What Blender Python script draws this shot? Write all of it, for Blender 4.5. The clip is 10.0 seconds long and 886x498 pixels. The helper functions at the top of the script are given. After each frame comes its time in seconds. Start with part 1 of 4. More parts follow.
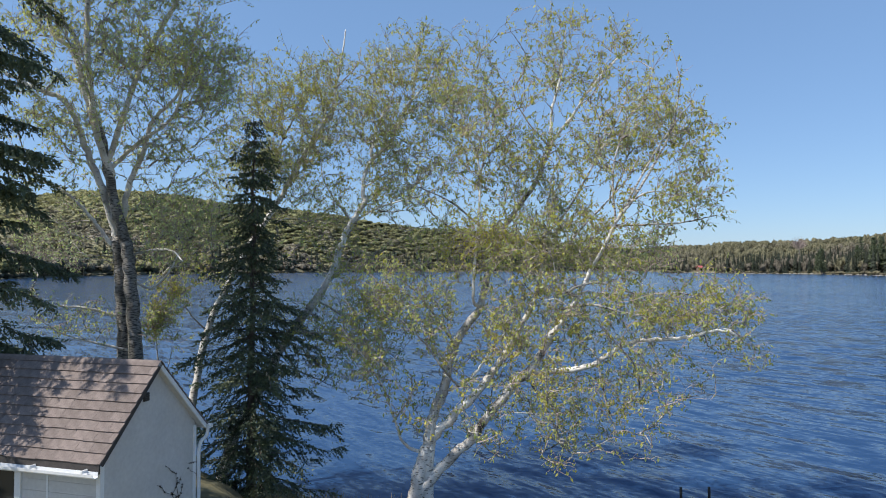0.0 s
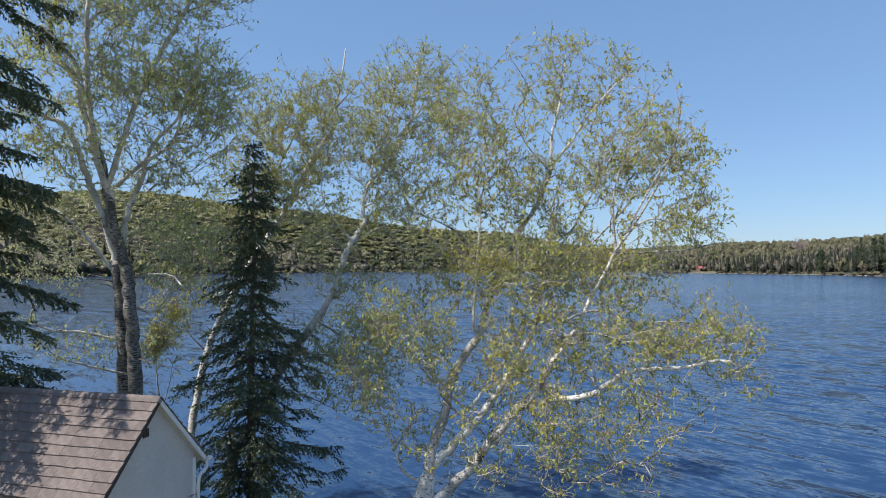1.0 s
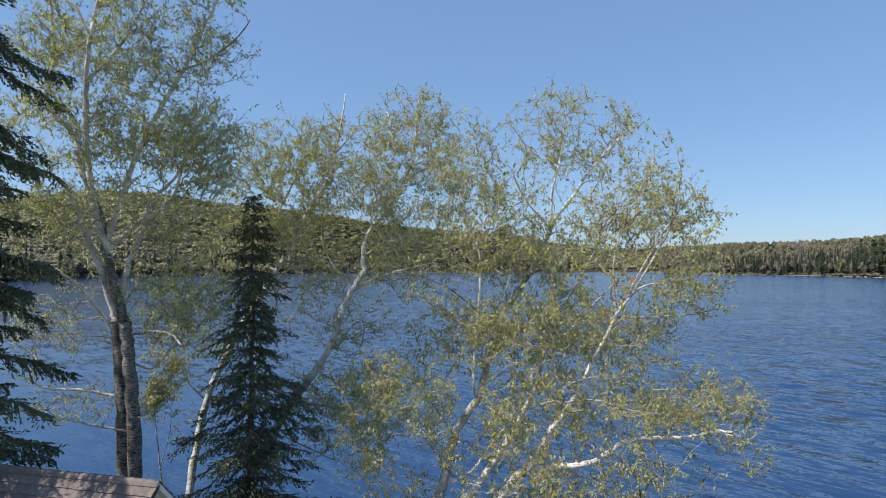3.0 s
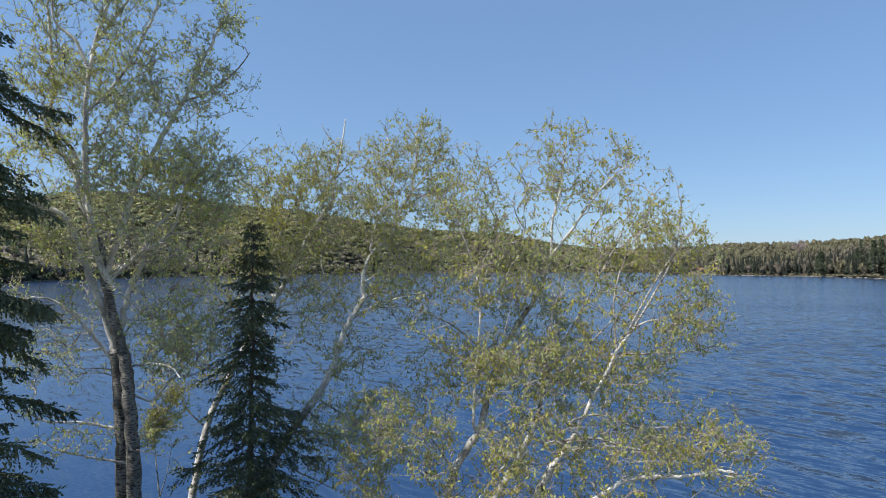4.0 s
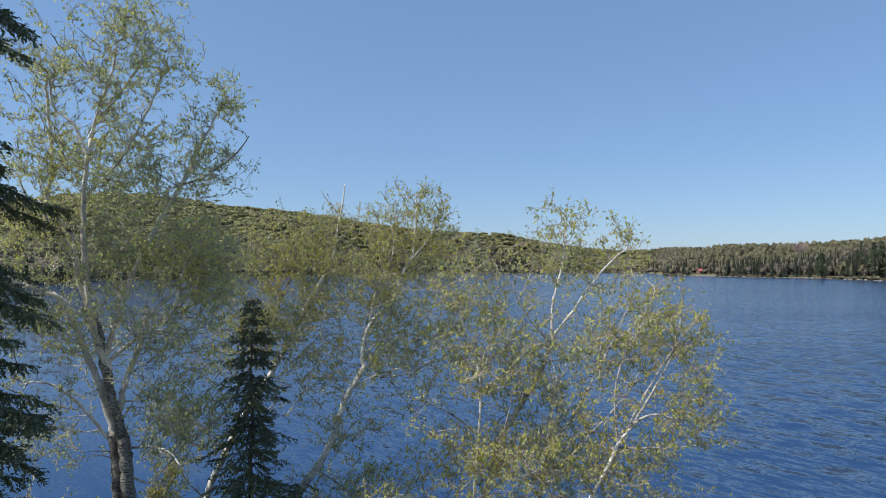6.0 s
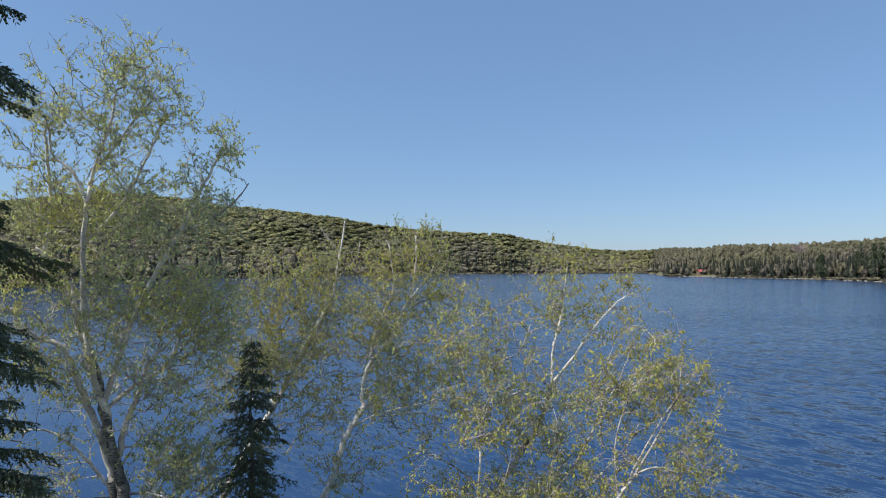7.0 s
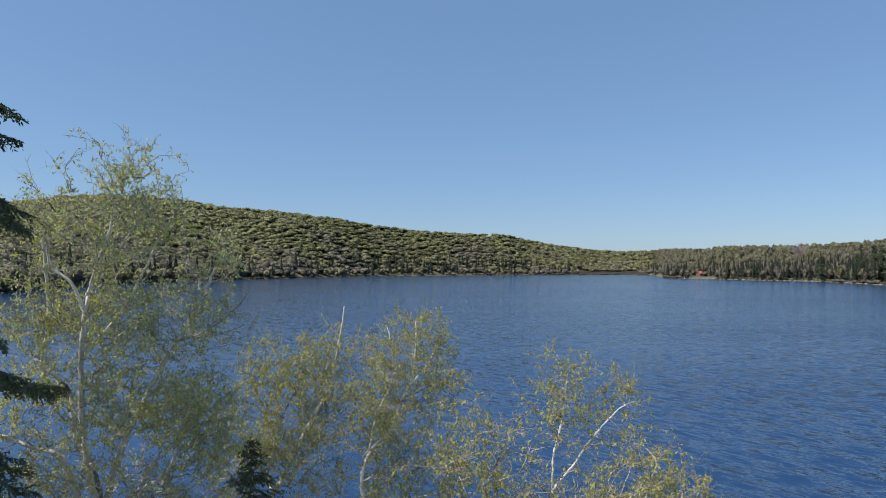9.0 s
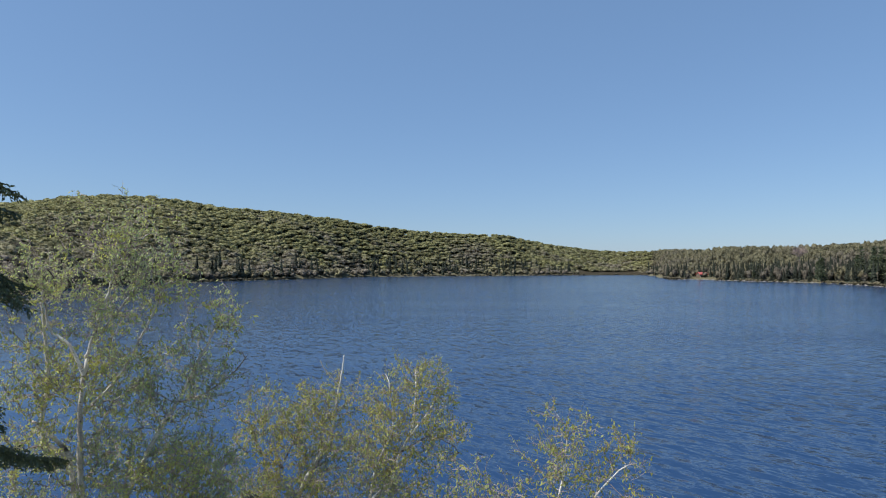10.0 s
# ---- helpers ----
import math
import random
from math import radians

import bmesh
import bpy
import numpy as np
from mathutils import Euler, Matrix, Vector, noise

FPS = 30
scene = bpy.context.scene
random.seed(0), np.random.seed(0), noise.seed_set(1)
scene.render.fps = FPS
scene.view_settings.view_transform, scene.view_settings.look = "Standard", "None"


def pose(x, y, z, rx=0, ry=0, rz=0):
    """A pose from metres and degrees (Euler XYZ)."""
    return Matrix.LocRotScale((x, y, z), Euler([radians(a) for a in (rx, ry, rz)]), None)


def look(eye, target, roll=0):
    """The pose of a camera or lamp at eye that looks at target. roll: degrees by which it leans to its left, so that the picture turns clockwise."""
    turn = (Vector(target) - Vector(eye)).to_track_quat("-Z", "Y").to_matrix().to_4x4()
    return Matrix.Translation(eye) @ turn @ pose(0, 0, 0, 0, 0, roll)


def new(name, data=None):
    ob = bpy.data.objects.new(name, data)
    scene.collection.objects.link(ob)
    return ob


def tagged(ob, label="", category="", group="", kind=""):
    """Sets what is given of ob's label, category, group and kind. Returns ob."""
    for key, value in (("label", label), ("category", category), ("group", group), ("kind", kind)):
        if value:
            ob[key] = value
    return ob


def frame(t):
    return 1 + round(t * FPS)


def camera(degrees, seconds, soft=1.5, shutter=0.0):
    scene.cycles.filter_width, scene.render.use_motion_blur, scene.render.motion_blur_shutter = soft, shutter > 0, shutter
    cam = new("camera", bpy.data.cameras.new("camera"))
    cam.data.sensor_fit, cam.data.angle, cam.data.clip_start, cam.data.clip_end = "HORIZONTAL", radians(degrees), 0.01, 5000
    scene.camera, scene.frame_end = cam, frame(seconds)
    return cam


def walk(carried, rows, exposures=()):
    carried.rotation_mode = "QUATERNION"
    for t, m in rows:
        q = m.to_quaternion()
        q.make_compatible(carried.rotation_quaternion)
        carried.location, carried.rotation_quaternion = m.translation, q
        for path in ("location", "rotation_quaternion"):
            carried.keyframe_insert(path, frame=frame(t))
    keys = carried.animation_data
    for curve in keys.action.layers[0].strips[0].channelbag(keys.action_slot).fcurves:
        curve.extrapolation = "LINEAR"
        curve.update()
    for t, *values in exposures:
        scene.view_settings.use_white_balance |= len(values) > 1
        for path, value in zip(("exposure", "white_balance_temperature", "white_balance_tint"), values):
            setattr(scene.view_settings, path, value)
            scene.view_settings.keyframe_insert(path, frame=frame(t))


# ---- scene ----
from mathutils import kdtree

cam = camera(70.0, 10.0, soft=1.0)
TILT = 91.79
RISE = [(0.0, 7.20), (0.5, 7.53), (1.0, 7.88), (1.5, 8.28), (2.0, 8.68), (2.5, 9.07), (4.0, 10.37), (4.5, 10.87),
        (5.0, 11.45), (5.5, 12.06), (7.0, 13.95), (7.5, 14.67), (8.0, 15.40), (8.5, 16.13), (9.0, 16.91),
        (9.5, 17.72), (10.0, 18.58)]
walk(cam, [(t, pose(0, 0, z, TILT, 0, 0)) for t, z in RISE], [(0.0, 0.34), (2.5, 0.31), (5.0, 0.24), (7.0, 0.14), (10.0, 0.06)])

# ---- light ----
SUN_TO = Vector((-0.60, -0.22, 0.77)).normalized()
world = bpy.data.worlds.new("sky")
scene.world = world
world.use_nodes = True
wn = world.node_tree.nodes
sky = wn.new("ShaderNodeTexSky")
sky.sky_type = "NISHITA"
sky.sun_disc = False
sky.sun_elevation = math.asin(SUN_TO.z)
sky.sun_rotation = math.atan2(SUN_TO.x, SUN_TO.y)
sky.altitude = 300
sky.air_density, sky.dust_density, sky.ozone_density = 1.0, 0.6, 5.0
wn["Background"].inputs["Strength"].default_value = 0.13
flat_blue = wn.new("ShaderNodeMix")          # an even blue mixed into the sky to flatten its brightness gradient
flat_blue.data_type = "RGBA"
flat_blue.inputs[0].default_value = 0.5
flat_blue.inputs[7].default_value = (1.4, 2.5, 4.4, 1)
world.node_tree.links.new(sky.outputs[0], flat_blue.inputs[6])
world.node_tree.links.new(flat_blue.outputs[2], wn["Background"].inputs["Color"])

sun = new("sun", bpy.data.lights.new("sun", "SUN"))
sun.data.energy, sun.data.angle, sun.data.color = 4.5, radians(0.5), (1.0, 0.95, 0.87)
sun.matrix_world = look(SUN_TO * 50, (0, 0, 0))


# ---- materials ----
def shader(name):
    m = bpy.data.materials.new(name)
    m.use_nodes = True
    n, l = m.node_tree.nodes, m.node_tree.links
    return m, n, l, n["Principled BSDF"]


def ramp_of(n, l, source, colours):
    r = n.new("ShaderNodeValToRGB")
    while len(r.color_ramp.elements) < len(colours):
        r.color_ramp.elements.new(0.5)
    for e, (p, c) in zip(r.color_ramp.elements, colours):
        e.position, e.color = p, (*c, 1)
    l.new(source, r.inputs[0])
    return r


def noise_of(n, l, scale, detail=4.0, stretch=(1, 1, 1), turn=(0, 0, 0), space="Object"):
    co, mp, tx = n.new("ShaderNodeTexCoord"), n.new("ShaderNodeMapping"), n.new("ShaderNodeTexNoise")
    mp.inputs["Scale"].default_value = stretch
    mp.inputs["Rotation"].default_value = turn
    tx.inputs["Scale"].default_value, tx.inputs["Detail"].default_value = scale, detail
    l.new(co.outputs[space], mp.inputs[0])
    l.new(mp.outputs[0], tx.inputs["Vector"])
    return tx


def mix_of(n, l, a, b, factor, kind="MIX"):
    x = n.new("ShaderNodeMix")
    x.data_type, x.blend_type = "RGBA", kind
    for sock, v in ((x.inputs[0], factor), (x.inputs[6], a), (x.inputs[7], b)):
        if hasattr(v, "is_output"):
            l.new(v, sock)
        elif isinstance(v, tuple):
            sock.default_value = (*v, 1)
        else:
            sock.default_value = v
    return x.outputs[2]


def bump_of(n, l, height, strength, distance, normal=None):
    b = n.new("ShaderNodeBump")
    b.inputs["Strength"].default_value, b.inputs["Distance"].default_value = strength, distance
    l.new(height, b.inputs["Height"])
    if normal:
        l.new(normal, b.inputs["Normal"])
    return b.outputs[0]


def plain(name, dark, light, rough=0.7, scale=6.0, bump=0.2, depth=0.01, stretch=(1, 1, 1), per_object=0.0, metal=0.0):
    """A surface that varies between two colours at two scales, with fine relief."""
    m, n, l, p = shader(name)
    a, b = noise_of(n, l, scale, 6, stretch), noise_of(n, l, scale * 7, 5, stretch)
    mid = n.new("ShaderNodeMath")
    mid.operation = "MULTIPLY_ADD"
    l.new(b.outputs[0], mid.inputs[0])
    mid.inputs[1].default_value = 0.5
    half = n.new("ShaderNodeMath")
    half.operation = "MULTIPLY"
    l.new(a.outputs[0], half.inputs[0])
    half.inputs[1].default_value = 0.5
    l.new(half.outputs[0], mid.inputs[2])
    col = ramp_of(n, l, mid.outputs[0], [(0.35, dark), (0.65, light)]).outputs[0]
    if per_object:
        info = n.new("ShaderNodeObjectInfo")
        tone = ramp_of(n, l, info.outputs["Random"], [(0.0, (1 - per_object,) * 3), (1.0, (1 + per_object * 0.4,) * 3)])
        col = mix_of(n, l, col, tone.outputs[0], 1.0, "MULTIPLY")
    l.new(col, p.inputs["Base Color"])
    p.inputs["Roughness"].default_value, p.inputs["Metallic"].default_value = rough, metal
    l.new(bump_of(n, l, b.outputs[0], bump, depth), p.inputs["Normal"])
    return m


def leaf_material(name, colours, through_light=0.4, rough=0.55):
    """Thin leaves: each one its own tone, some light passes through."""
    m, n, l, p = shader(name)
    geo = n.new("ShaderNodeNewGeometry")
    big = noise_of(n, l, 0.55, 2)
    add = n.new("ShaderNodeMath")
    add.operation = "MULTIPLY_ADD"
    l.new(geo.outputs["Random Per Island"], add.inputs[0])
    add.inputs[1].default_value = 0.55
    sub = n.new("ShaderNodeMath")
    sub.operation = "MULTIPLY_ADD"
    l.new(big.outputs[0], sub.inputs[0])
    sub.inputs[1].default_value, sub.inputs[2].default_value = 1.6, -0.58
    l.new(sub.outputs[0], add.inputs[2])
    col = ramp_of(n, l, add.outputs[0], colours).outputs[0]
    l.new(col, p.inputs["Base Color"])
    p.inputs["Roughness"].default_value = rough
    t, mx = n.new("ShaderNodeBsdfTranslucent"), n.new("ShaderNodeMixShader")
    l.new(col, t.inputs[0])
    mx.inputs[0].default_value = through_light
    l.new(p.outputs[0], mx.inputs[1])
    l.new(t.outputs[0], mx.inputs[2])
    l.new(mx.outputs[0], n["Material Output"].inputs[0])
    return m


def tinted_foliage(name, rough=0.8, through_light=0.55):
    """Far crowns: the tone of each tree comes with its mesh."""
    m, n, l, p = shader(name)
    at = n.new("ShaderNodeAttribute")
    at.attribute_name = "tone"
    geo = n.new("ShaderNodeNewGeometry")
    v = ramp_of(n, l, geo.outputs["Random Per Island"], [(0, (0.7, 0.7, 0.7)), (1, (1.25, 1.25, 1.25))])
    col = mix_of(n, l, at.outputs["Color"], v.outputs[0], 1.0, "MULTIPLY")
    l.new(col, p.inputs["Base Color"])
    p.inputs["Roughness"].default_value = rough
    t, mx = n.new("ShaderNodeBsdfTranslucent"), n.new("ShaderNodeMixShader")
    l.new(col, t.inputs[0])
    mx.inputs[0].default_value = through_light
    l.new(p.outputs[0], mx.inputs[1])
    l.new(t.outputs[0], mx.inputs[2])
    l.new(mx.outputs[0], n["Material Output"].inputs[0])
    return m


def bark_material(name, pale, grey, mark, mark_share, patch):
    """Birch bark: pale with dark cross marks and rough dark patches."""
    m, n, l, p = shader(name)
    marks = noise_of(n, l, 9.0, 4, (1, 1, 4.5))
    blots = noise_of(n, l, 2.2, 5)
    fine = noise_of(n, l, 40.0, 4)
    base = ramp_of(n, l, blots.outputs[0], [(0.35, grey), (0.6, pale)]).outputs[0]
    cut = ramp_of(n, l, marks.outputs[0], [(mark_share, (0, 0, 0)), (mark_share + 0.07, (1, 1, 1))]).outputs[0]
    col = mix_of(n, l, mark, base, cut)
    worn = ramp_of(n, l, noise_of(n, l, 1.3, 6).outputs[0], [(patch, (0, 0, 0)), (patch + 0.08, (1, 1, 1))]).outputs[0]
    col = mix_of(n, l, col, mark, worn)
    l.new(col, p.inputs["Base Color"])
    p.inputs["Roughness"].default_value = 0.75
    l.new(bump_of(n, l, fine.outputs[0], 0.5, 0.02), p.inputs["Normal"])
    return m


def waves_of(n, l, along, across, turn, slope, detail=2.0):
    """Ripples as a slope across their crests: crests lie at turn degrees, along and across are their lengths in metres."""
    co, mp, tx = n.new("ShaderNodeTexCoord"), n.new("ShaderNodeMapping"), n.new("ShaderNodeTexNoise")
    mp.vector_type = "TEXTURE"
    mp.inputs["Rotation"].default_value = (0, 0, radians(turn))
    mp.inputs["Scale"].default_value = (along, across, 1)
    tx.inputs["Scale"].default_value, tx.inputs["Detail"].default_value = 1.0, detail
    l.new(co.outputs["Object"], mp.inputs[0])
    l.new(mp.outputs[0], tx.inputs["Vector"])
    mid, way = n.new("ShaderNodeMath"), n.new("ShaderNodeVectorMath")
    mid.operation, mid.inputs[1].default_value = "SUBTRACT", 0.5
    l.new(tx.outputs[0], mid.inputs[0])
    way.operation = "SCALE"
    a = radians(turn + 90)
    way.inputs[0].default_value = (math.cos(a) * slope, math.sin(a) * slope, 0)
    l.new(mid.outputs[0], way.inputs["Scale"])
    return way.outputs[0]


def water_material():
    m, n, l, p = shader("lake water")
    p.inputs["Base Color"].default_value = (0.018, 0.050, 0.122, 1)
    p.inputs["IOR"].default_value = 1.33
    p.inputs["Specular IOR Level"].default_value = 0.36     # wind-ruffled facets hide one another
    total = None
    for wave in ((0.9, 0.26, -52, 0.5, 1.0), (2.0, 0.6, -48, 0.7, 1.0), (0.35, 0.16, -30, 0.45, 1.0), (3.6, 1.2, -56, 0.75, 1.0), (6, 2.8, -40, 0.42, 2.0)):
        w = waves_of(n, l, *wave)
        if total is None:
            total = w
        else:
            add = n.new("ShaderNodeVectorMath")
            l.new(total, add.inputs[0])
            l.new(w, add.inputs[1])
            total = add.outputs[0]
    gust = noise_of(n, l, 0.011, 5, (0.35, 1.5, 1))
    calm = ramp_of(n, l, gust.outputs[0], [(0.35, (0.6,) * 3), (0.65, (1.2,) * 3)])
    scaled = n.new("ShaderNodeVectorMath")
    scaled.operation = "MULTIPLY"
    l.new(total, scaled.inputs[0])
    l.new(calm.outputs[0], scaled.inputs[1])
    up, unit = n.new("ShaderNodeVectorMath"), n.new("ShaderNodeVectorMath")
    up.inputs[1].default_value = (0, 0, 1)
    l.new(scaled.outputs[0], up.inputs[0])
    unit.operation = "NORMALIZE"
    l.new(up.outputs[0], unit.inputs[0])
    l.new(unit.outputs[0], p.inputs["Normal"])
    p.inputs["Roughness"].default_value = 0.13
    return m


WATER = water_material()
SOIL = plain("bank soil and old grass", (0.11, 0.10, 0.055), (0.18, 0.16, 0.085), 0.95, 0.8, 0.6, 0.05)
BIRCH_BARK = bark_material("white birch bark", (0.80, 0.77, 0.72), (0.50, 0.46, 0.42), (0.05, 0.042, 0.036), 0.32, 0.62)
BIRCH_TRUNK = bark_material("old birch trunk bark", (0.66, 0.63, 0.59), (0.34, 0.31, 0.28), (0.045, 0.038, 0.033), 0.36, 0.57)
YOUNG_BARK = bark_material("young birch bark", (0.58, 0.54, 0.49), (0.28, 0.24, 0.21), (0.06, 0.05, 0.042), 0.40, 0.62)
GREY_BARK = bark_material("grey bark", (0.33, 0.31, 0.285), (0.15, 0.14, 0.125), (0.05, 0.045, 0.04), 0.44, 0.64)
TWIG = plain("twig bark", (0.25, 0.185, 0.17), (0.46, 0.37, 0.335), 0.8, 8, 0.2, 0.004)
SPRUCE_BARK = plain("spruce bark", (0.06, 0.045, 0.035), (0.15, 0.12, 0.10), 0.9, 10, 0.5, 0.02, (1, 1, 0.3))
BIRCH_LEAF = leaf_material("young birch leaves", [(0.15, (0.38, 0.44, 0.19)), (0.5, (0.47, 0.49, 0.14)), (0.85, (0.58, 0.52, 0.08))], 0.5)
GREY_LEAF = leaf_material("young poplar leaves", [(0.15, (0.45, 0.51, 0.27)), (0.5, (0.54, 0.59, 0.22)), (0.85, (0.63, 0.62, 0.14))], 0.5)
NEEDLES = leaf_material("spruce needles", [(0.2, (0.062, 0.083, 0.048)), (0.6, (0.105, 0.132, 0.066)), (0.9, (0.165, 0.18, 0.08))], 0.2)
FAR_LEAF = tinted_foliage("far spring foliage")


def crown_material():
    """Far crowns seen as domes: the tone of each tree, mottled by its leaf clumps."""
    m, n, l, p = shader("far crowns")
    at = n.new("ShaderNodeAttribute")
    at.attribute_name = "tone"
    clump, leaf = noise_of(n, l, 0.32, 3), noise_of(n, l, 1.1, 3)
    v = ramp_of(n, l, leaf.outputs[0], [(0.3, (0.72, 0.70, 0.68)), (0.7, (1.22, 1.24, 1.2))])
    l.new(mix_of(n, l, at.outputs["Color"], v.outputs[0], 1.0, "MULTIPLY"), p.inputs["Base Color"])
    p.inputs["Roughness"].default_value = 0.95
    # open crowns scatter light, so their shading turns towards the sky
    geo, soft, up = n.new("ShaderNodeNewGeometry"), n.new("ShaderNodeVectorMath"), n.new("ShaderNodeVectorMath")
    soft.operation, soft.inputs["Scale"].default_value = "SCALE", 0.18
    l.new(geo.outputs["Normal"], soft.inputs[0])
    up.inputs[1].default_value = (0, 0, 0.55)
    l.new(soft.outputs[0], up.inputs[0])
    unit = n.new("ShaderNodeVectorMath")
    unit.operation = "NORMALIZE"
    l.new(up.outputs[0], unit.inputs[0])
    nor = bump_of(n, l, clump.outputs[0], 0.4, 1.0, unit.outputs[0])
    l.new(bump_of(n, l, leaf.outputs[0], 0.6, 0.5, nor), p.inputs["Normal"])
    return m


FAR_CROWN = crown_material()
SIDING = plain("white painted siding", (0.52, 0.505, 0.49), (0.62, 0.605, 0.585), 0.5, 2.0, 0.05, 0.002)
WHITE_METAL = plain("white enamelled metal", (0.72, 0.73, 0.74), (0.82, 0.82, 0.82), 0.35, 4.0, 0.03, 0.001)
SHINGLE = plain("brown asphalt shingle", (0.135, 0.106, 0.095), (0.255, 0.206, 0.186), 0.95, 9.0, 0.4, 0.004, (1, 1, 1), 0.22)
FASCIA = plain("dark stained fascia", (0.035, 0.03, 0.028), (0.07, 0.06, 0.055), 0.7, 5.0, 0.2, 0.003)
DARK = plain("dark brown plastic", (0.03, 0.025, 0.022), (0.055, 0.045, 0.04), 0.5, 8.0, 0.1, 0.002)
DRY_GRASS = leaf_material("dry grass", [(0.2, (0.16, 0.12, 0.055)), (0.6, (0.27, 0.20, 0.10)), (0.9, (0.21, 0.17, 0.09))], 0.3, 0.8)
POST = plain("black steel pipe", (0.012, 0.012, 0.013), (0.03, 0.03, 0.03), 0.45, 12.0, 0.1, 0.001, metal=0.6)
MARSH = leaf_material("marsh reeds", [(0.2, (0.10, 0.082, 0.055)), (0.6, (0.15, 0.12, 0.085)), (0.9, (0.13, 0.125, 0.06))], 0.2, 0.9)
RED_ROOF = plain("red metal roof", (0.48, 0.11, 0.10), (0.60, 0.17, 0.15), 0.45, 1.0, 0.05, 0.01)
LOG_WALL = plain("brown log wall", (0.10, 0.075, 0.055), (0.19, 0.145, 0.11), 0.8, 2.0, 0.3, 0.02)
STONE = plain("pale shore stone", (0.26, 0.24, 0.21), (0.45, 0.42, 0.38), 0.9, 0.6, 0.4, 0.1)
m_, n_, l_, p_ = shader("dark window glass")
p_.inputs["Base Color"].default_value = (0.02, 0.022, 0.025, 1)
p_.inputs["Roughness"].default_value = 0.08
GLASS = m_


# ---- building helpers ----
def mesh_of(name, verts, faces, mat, smooth=False):
    me = bpy.data.meshes.new(name)
    me.from_pydata([tuple(v) for v in verts], [], faces)
    me.materials.append(mat)
    if smooth:
        me.polygons.foreach_set("use_smooth", [True] * len(me.polygons))
    return me


def sheet_mesh(name, verts, side, mat, tone=None):
    """A mesh of separate faces with the same number of corners, from an array of corners."""
    verts = np.asarray(verts, dtype=np.float32).reshape(-1, 3)
    count = len(verts) // side
    me = bpy.data.meshes.new(name)
    me.vertices.add(len(verts))
    me.vertices.foreach_set("co", verts.ravel())
    me.loops.add(len(verts))
    me.loops.foreach_set("vertex_index", np.arange(len(verts), dtype=np.int32))
    me.polygons.add(count)
    me.polygons.foreach_set("loop_start", np.arange(0, len(verts), side, dtype=np.int32))
    me.materials.append(mat)
    if tone is not None:
        at = me.attributes.new("tone", "FLOAT_COLOR", "POINT")
        at.data.foreach_set("color", np.asarray(tone, dtype=np.float32).ravel())
    me.update(calc_edges=True)
    return me


def under(ob, parent):
    if parent is not None:
        ob.parent = parent
    return ob


def mesh_part(name, me, parent, label=""):
    return tagged(under(new(name, me), parent), label)


def part(name, bm, mat, parent, label="", smooth=False):
    me = bpy.data.meshes.new(name)
    bm.to_mesh(me)
    bm.free()
    me.materials.append(mat)
    if smooth:
        me.polygons.foreach_set("use_smooth", [True] * len(me.polygons))
    return mesh_part(name, me, parent, label)


def box(bm, x0, x1, y0, y1, z0, z1, bevel=0.0):
    r = bmesh.ops.create_cube(bm, size=1.0, matrix=Matrix.Translation(((x0 + x1) / 2, (y0 + y1) / 2, (z0 + z1) / 2))
                              @ Matrix.Diagonal((x1 - x0, y1 - y0, z1 - z0, 1)))
    if bevel:
        edges = {e for v in r["verts"] for e in v.link_edges}
        bmesh.ops.bevel(bm, geom=list(edges), offset=bevel, segments=2, affect="EDGES", profile=0.7)
    return bm


def boxed(*sizes, bevel=0.0):
    return box(bmesh.new(), *sizes, bevel=bevel)


def tube(verts, faces, line, radii, sides):
    """Adds a tapered tube along a line to lists of corners and faces."""
    first = len(verts)
    line = [Vector(p) for p in line]
    side = Vector((1, 0, 0))
    for i, p in enumerate(line):
        way = (line[min(i + 1, len(line) - 1)] - line[max(i - 1, 0)]).normalized()
        side = side - way * side.dot(way)
        if side.length < 1e-3:
            side = way.orthogonal()
        side.normalize()
        up = way.cross(side)
        for k in range(sides):
            a = 2 * math.pi * k / sides
            verts.append(p + (side * math.cos(a) + up * math.sin(a)) * radii[i])
    for i in range(len(line) - 1):
        for k in range(sides):
            a, b = first + i * sides + k, first + i * sides + (k + 1) % sides
            faces.append((a, b, b + sides, a + sides))
    faces.append(tuple(range(first + (len(line) - 1) * sides, first + len(line) * sides)))


def smooth_line(points, steps):
    """A smooth curve through the points."""
    p = [Vector(q) for q in points]
    p = [p[0] * 2 - p[1]] + p + [p[-1] * 2 - p[-2]]
    out = []
    for i in range(1, len(p) - 2):
        for s in range(steps):
            t = s / steps
            a, b, c, d = p[i - 1], p[i], p[i + 1], p[i + 2]
            out.append(0.5 * ((2 * b) + (c - a) * t + (2 * a - 5 * b + 4 * c - d) * t * t + (3 * b - a - 3 * c + d) * t ** 3))
    out.append(p[-2])
    return out


def any_way(rng):
    while True:
        v = Vector((rng.uniform(-1, 1), rng.uniform(-1, 1), rng.uniform(-1, 1)))
        if 0.05 < v.length < 1:
            return v.normalized()


# ---- ground, lake and the far shore ----
def lerp_table(x, table):
    return float(np.interp(x, [a for a, _ in table], [b for _, b in table]))


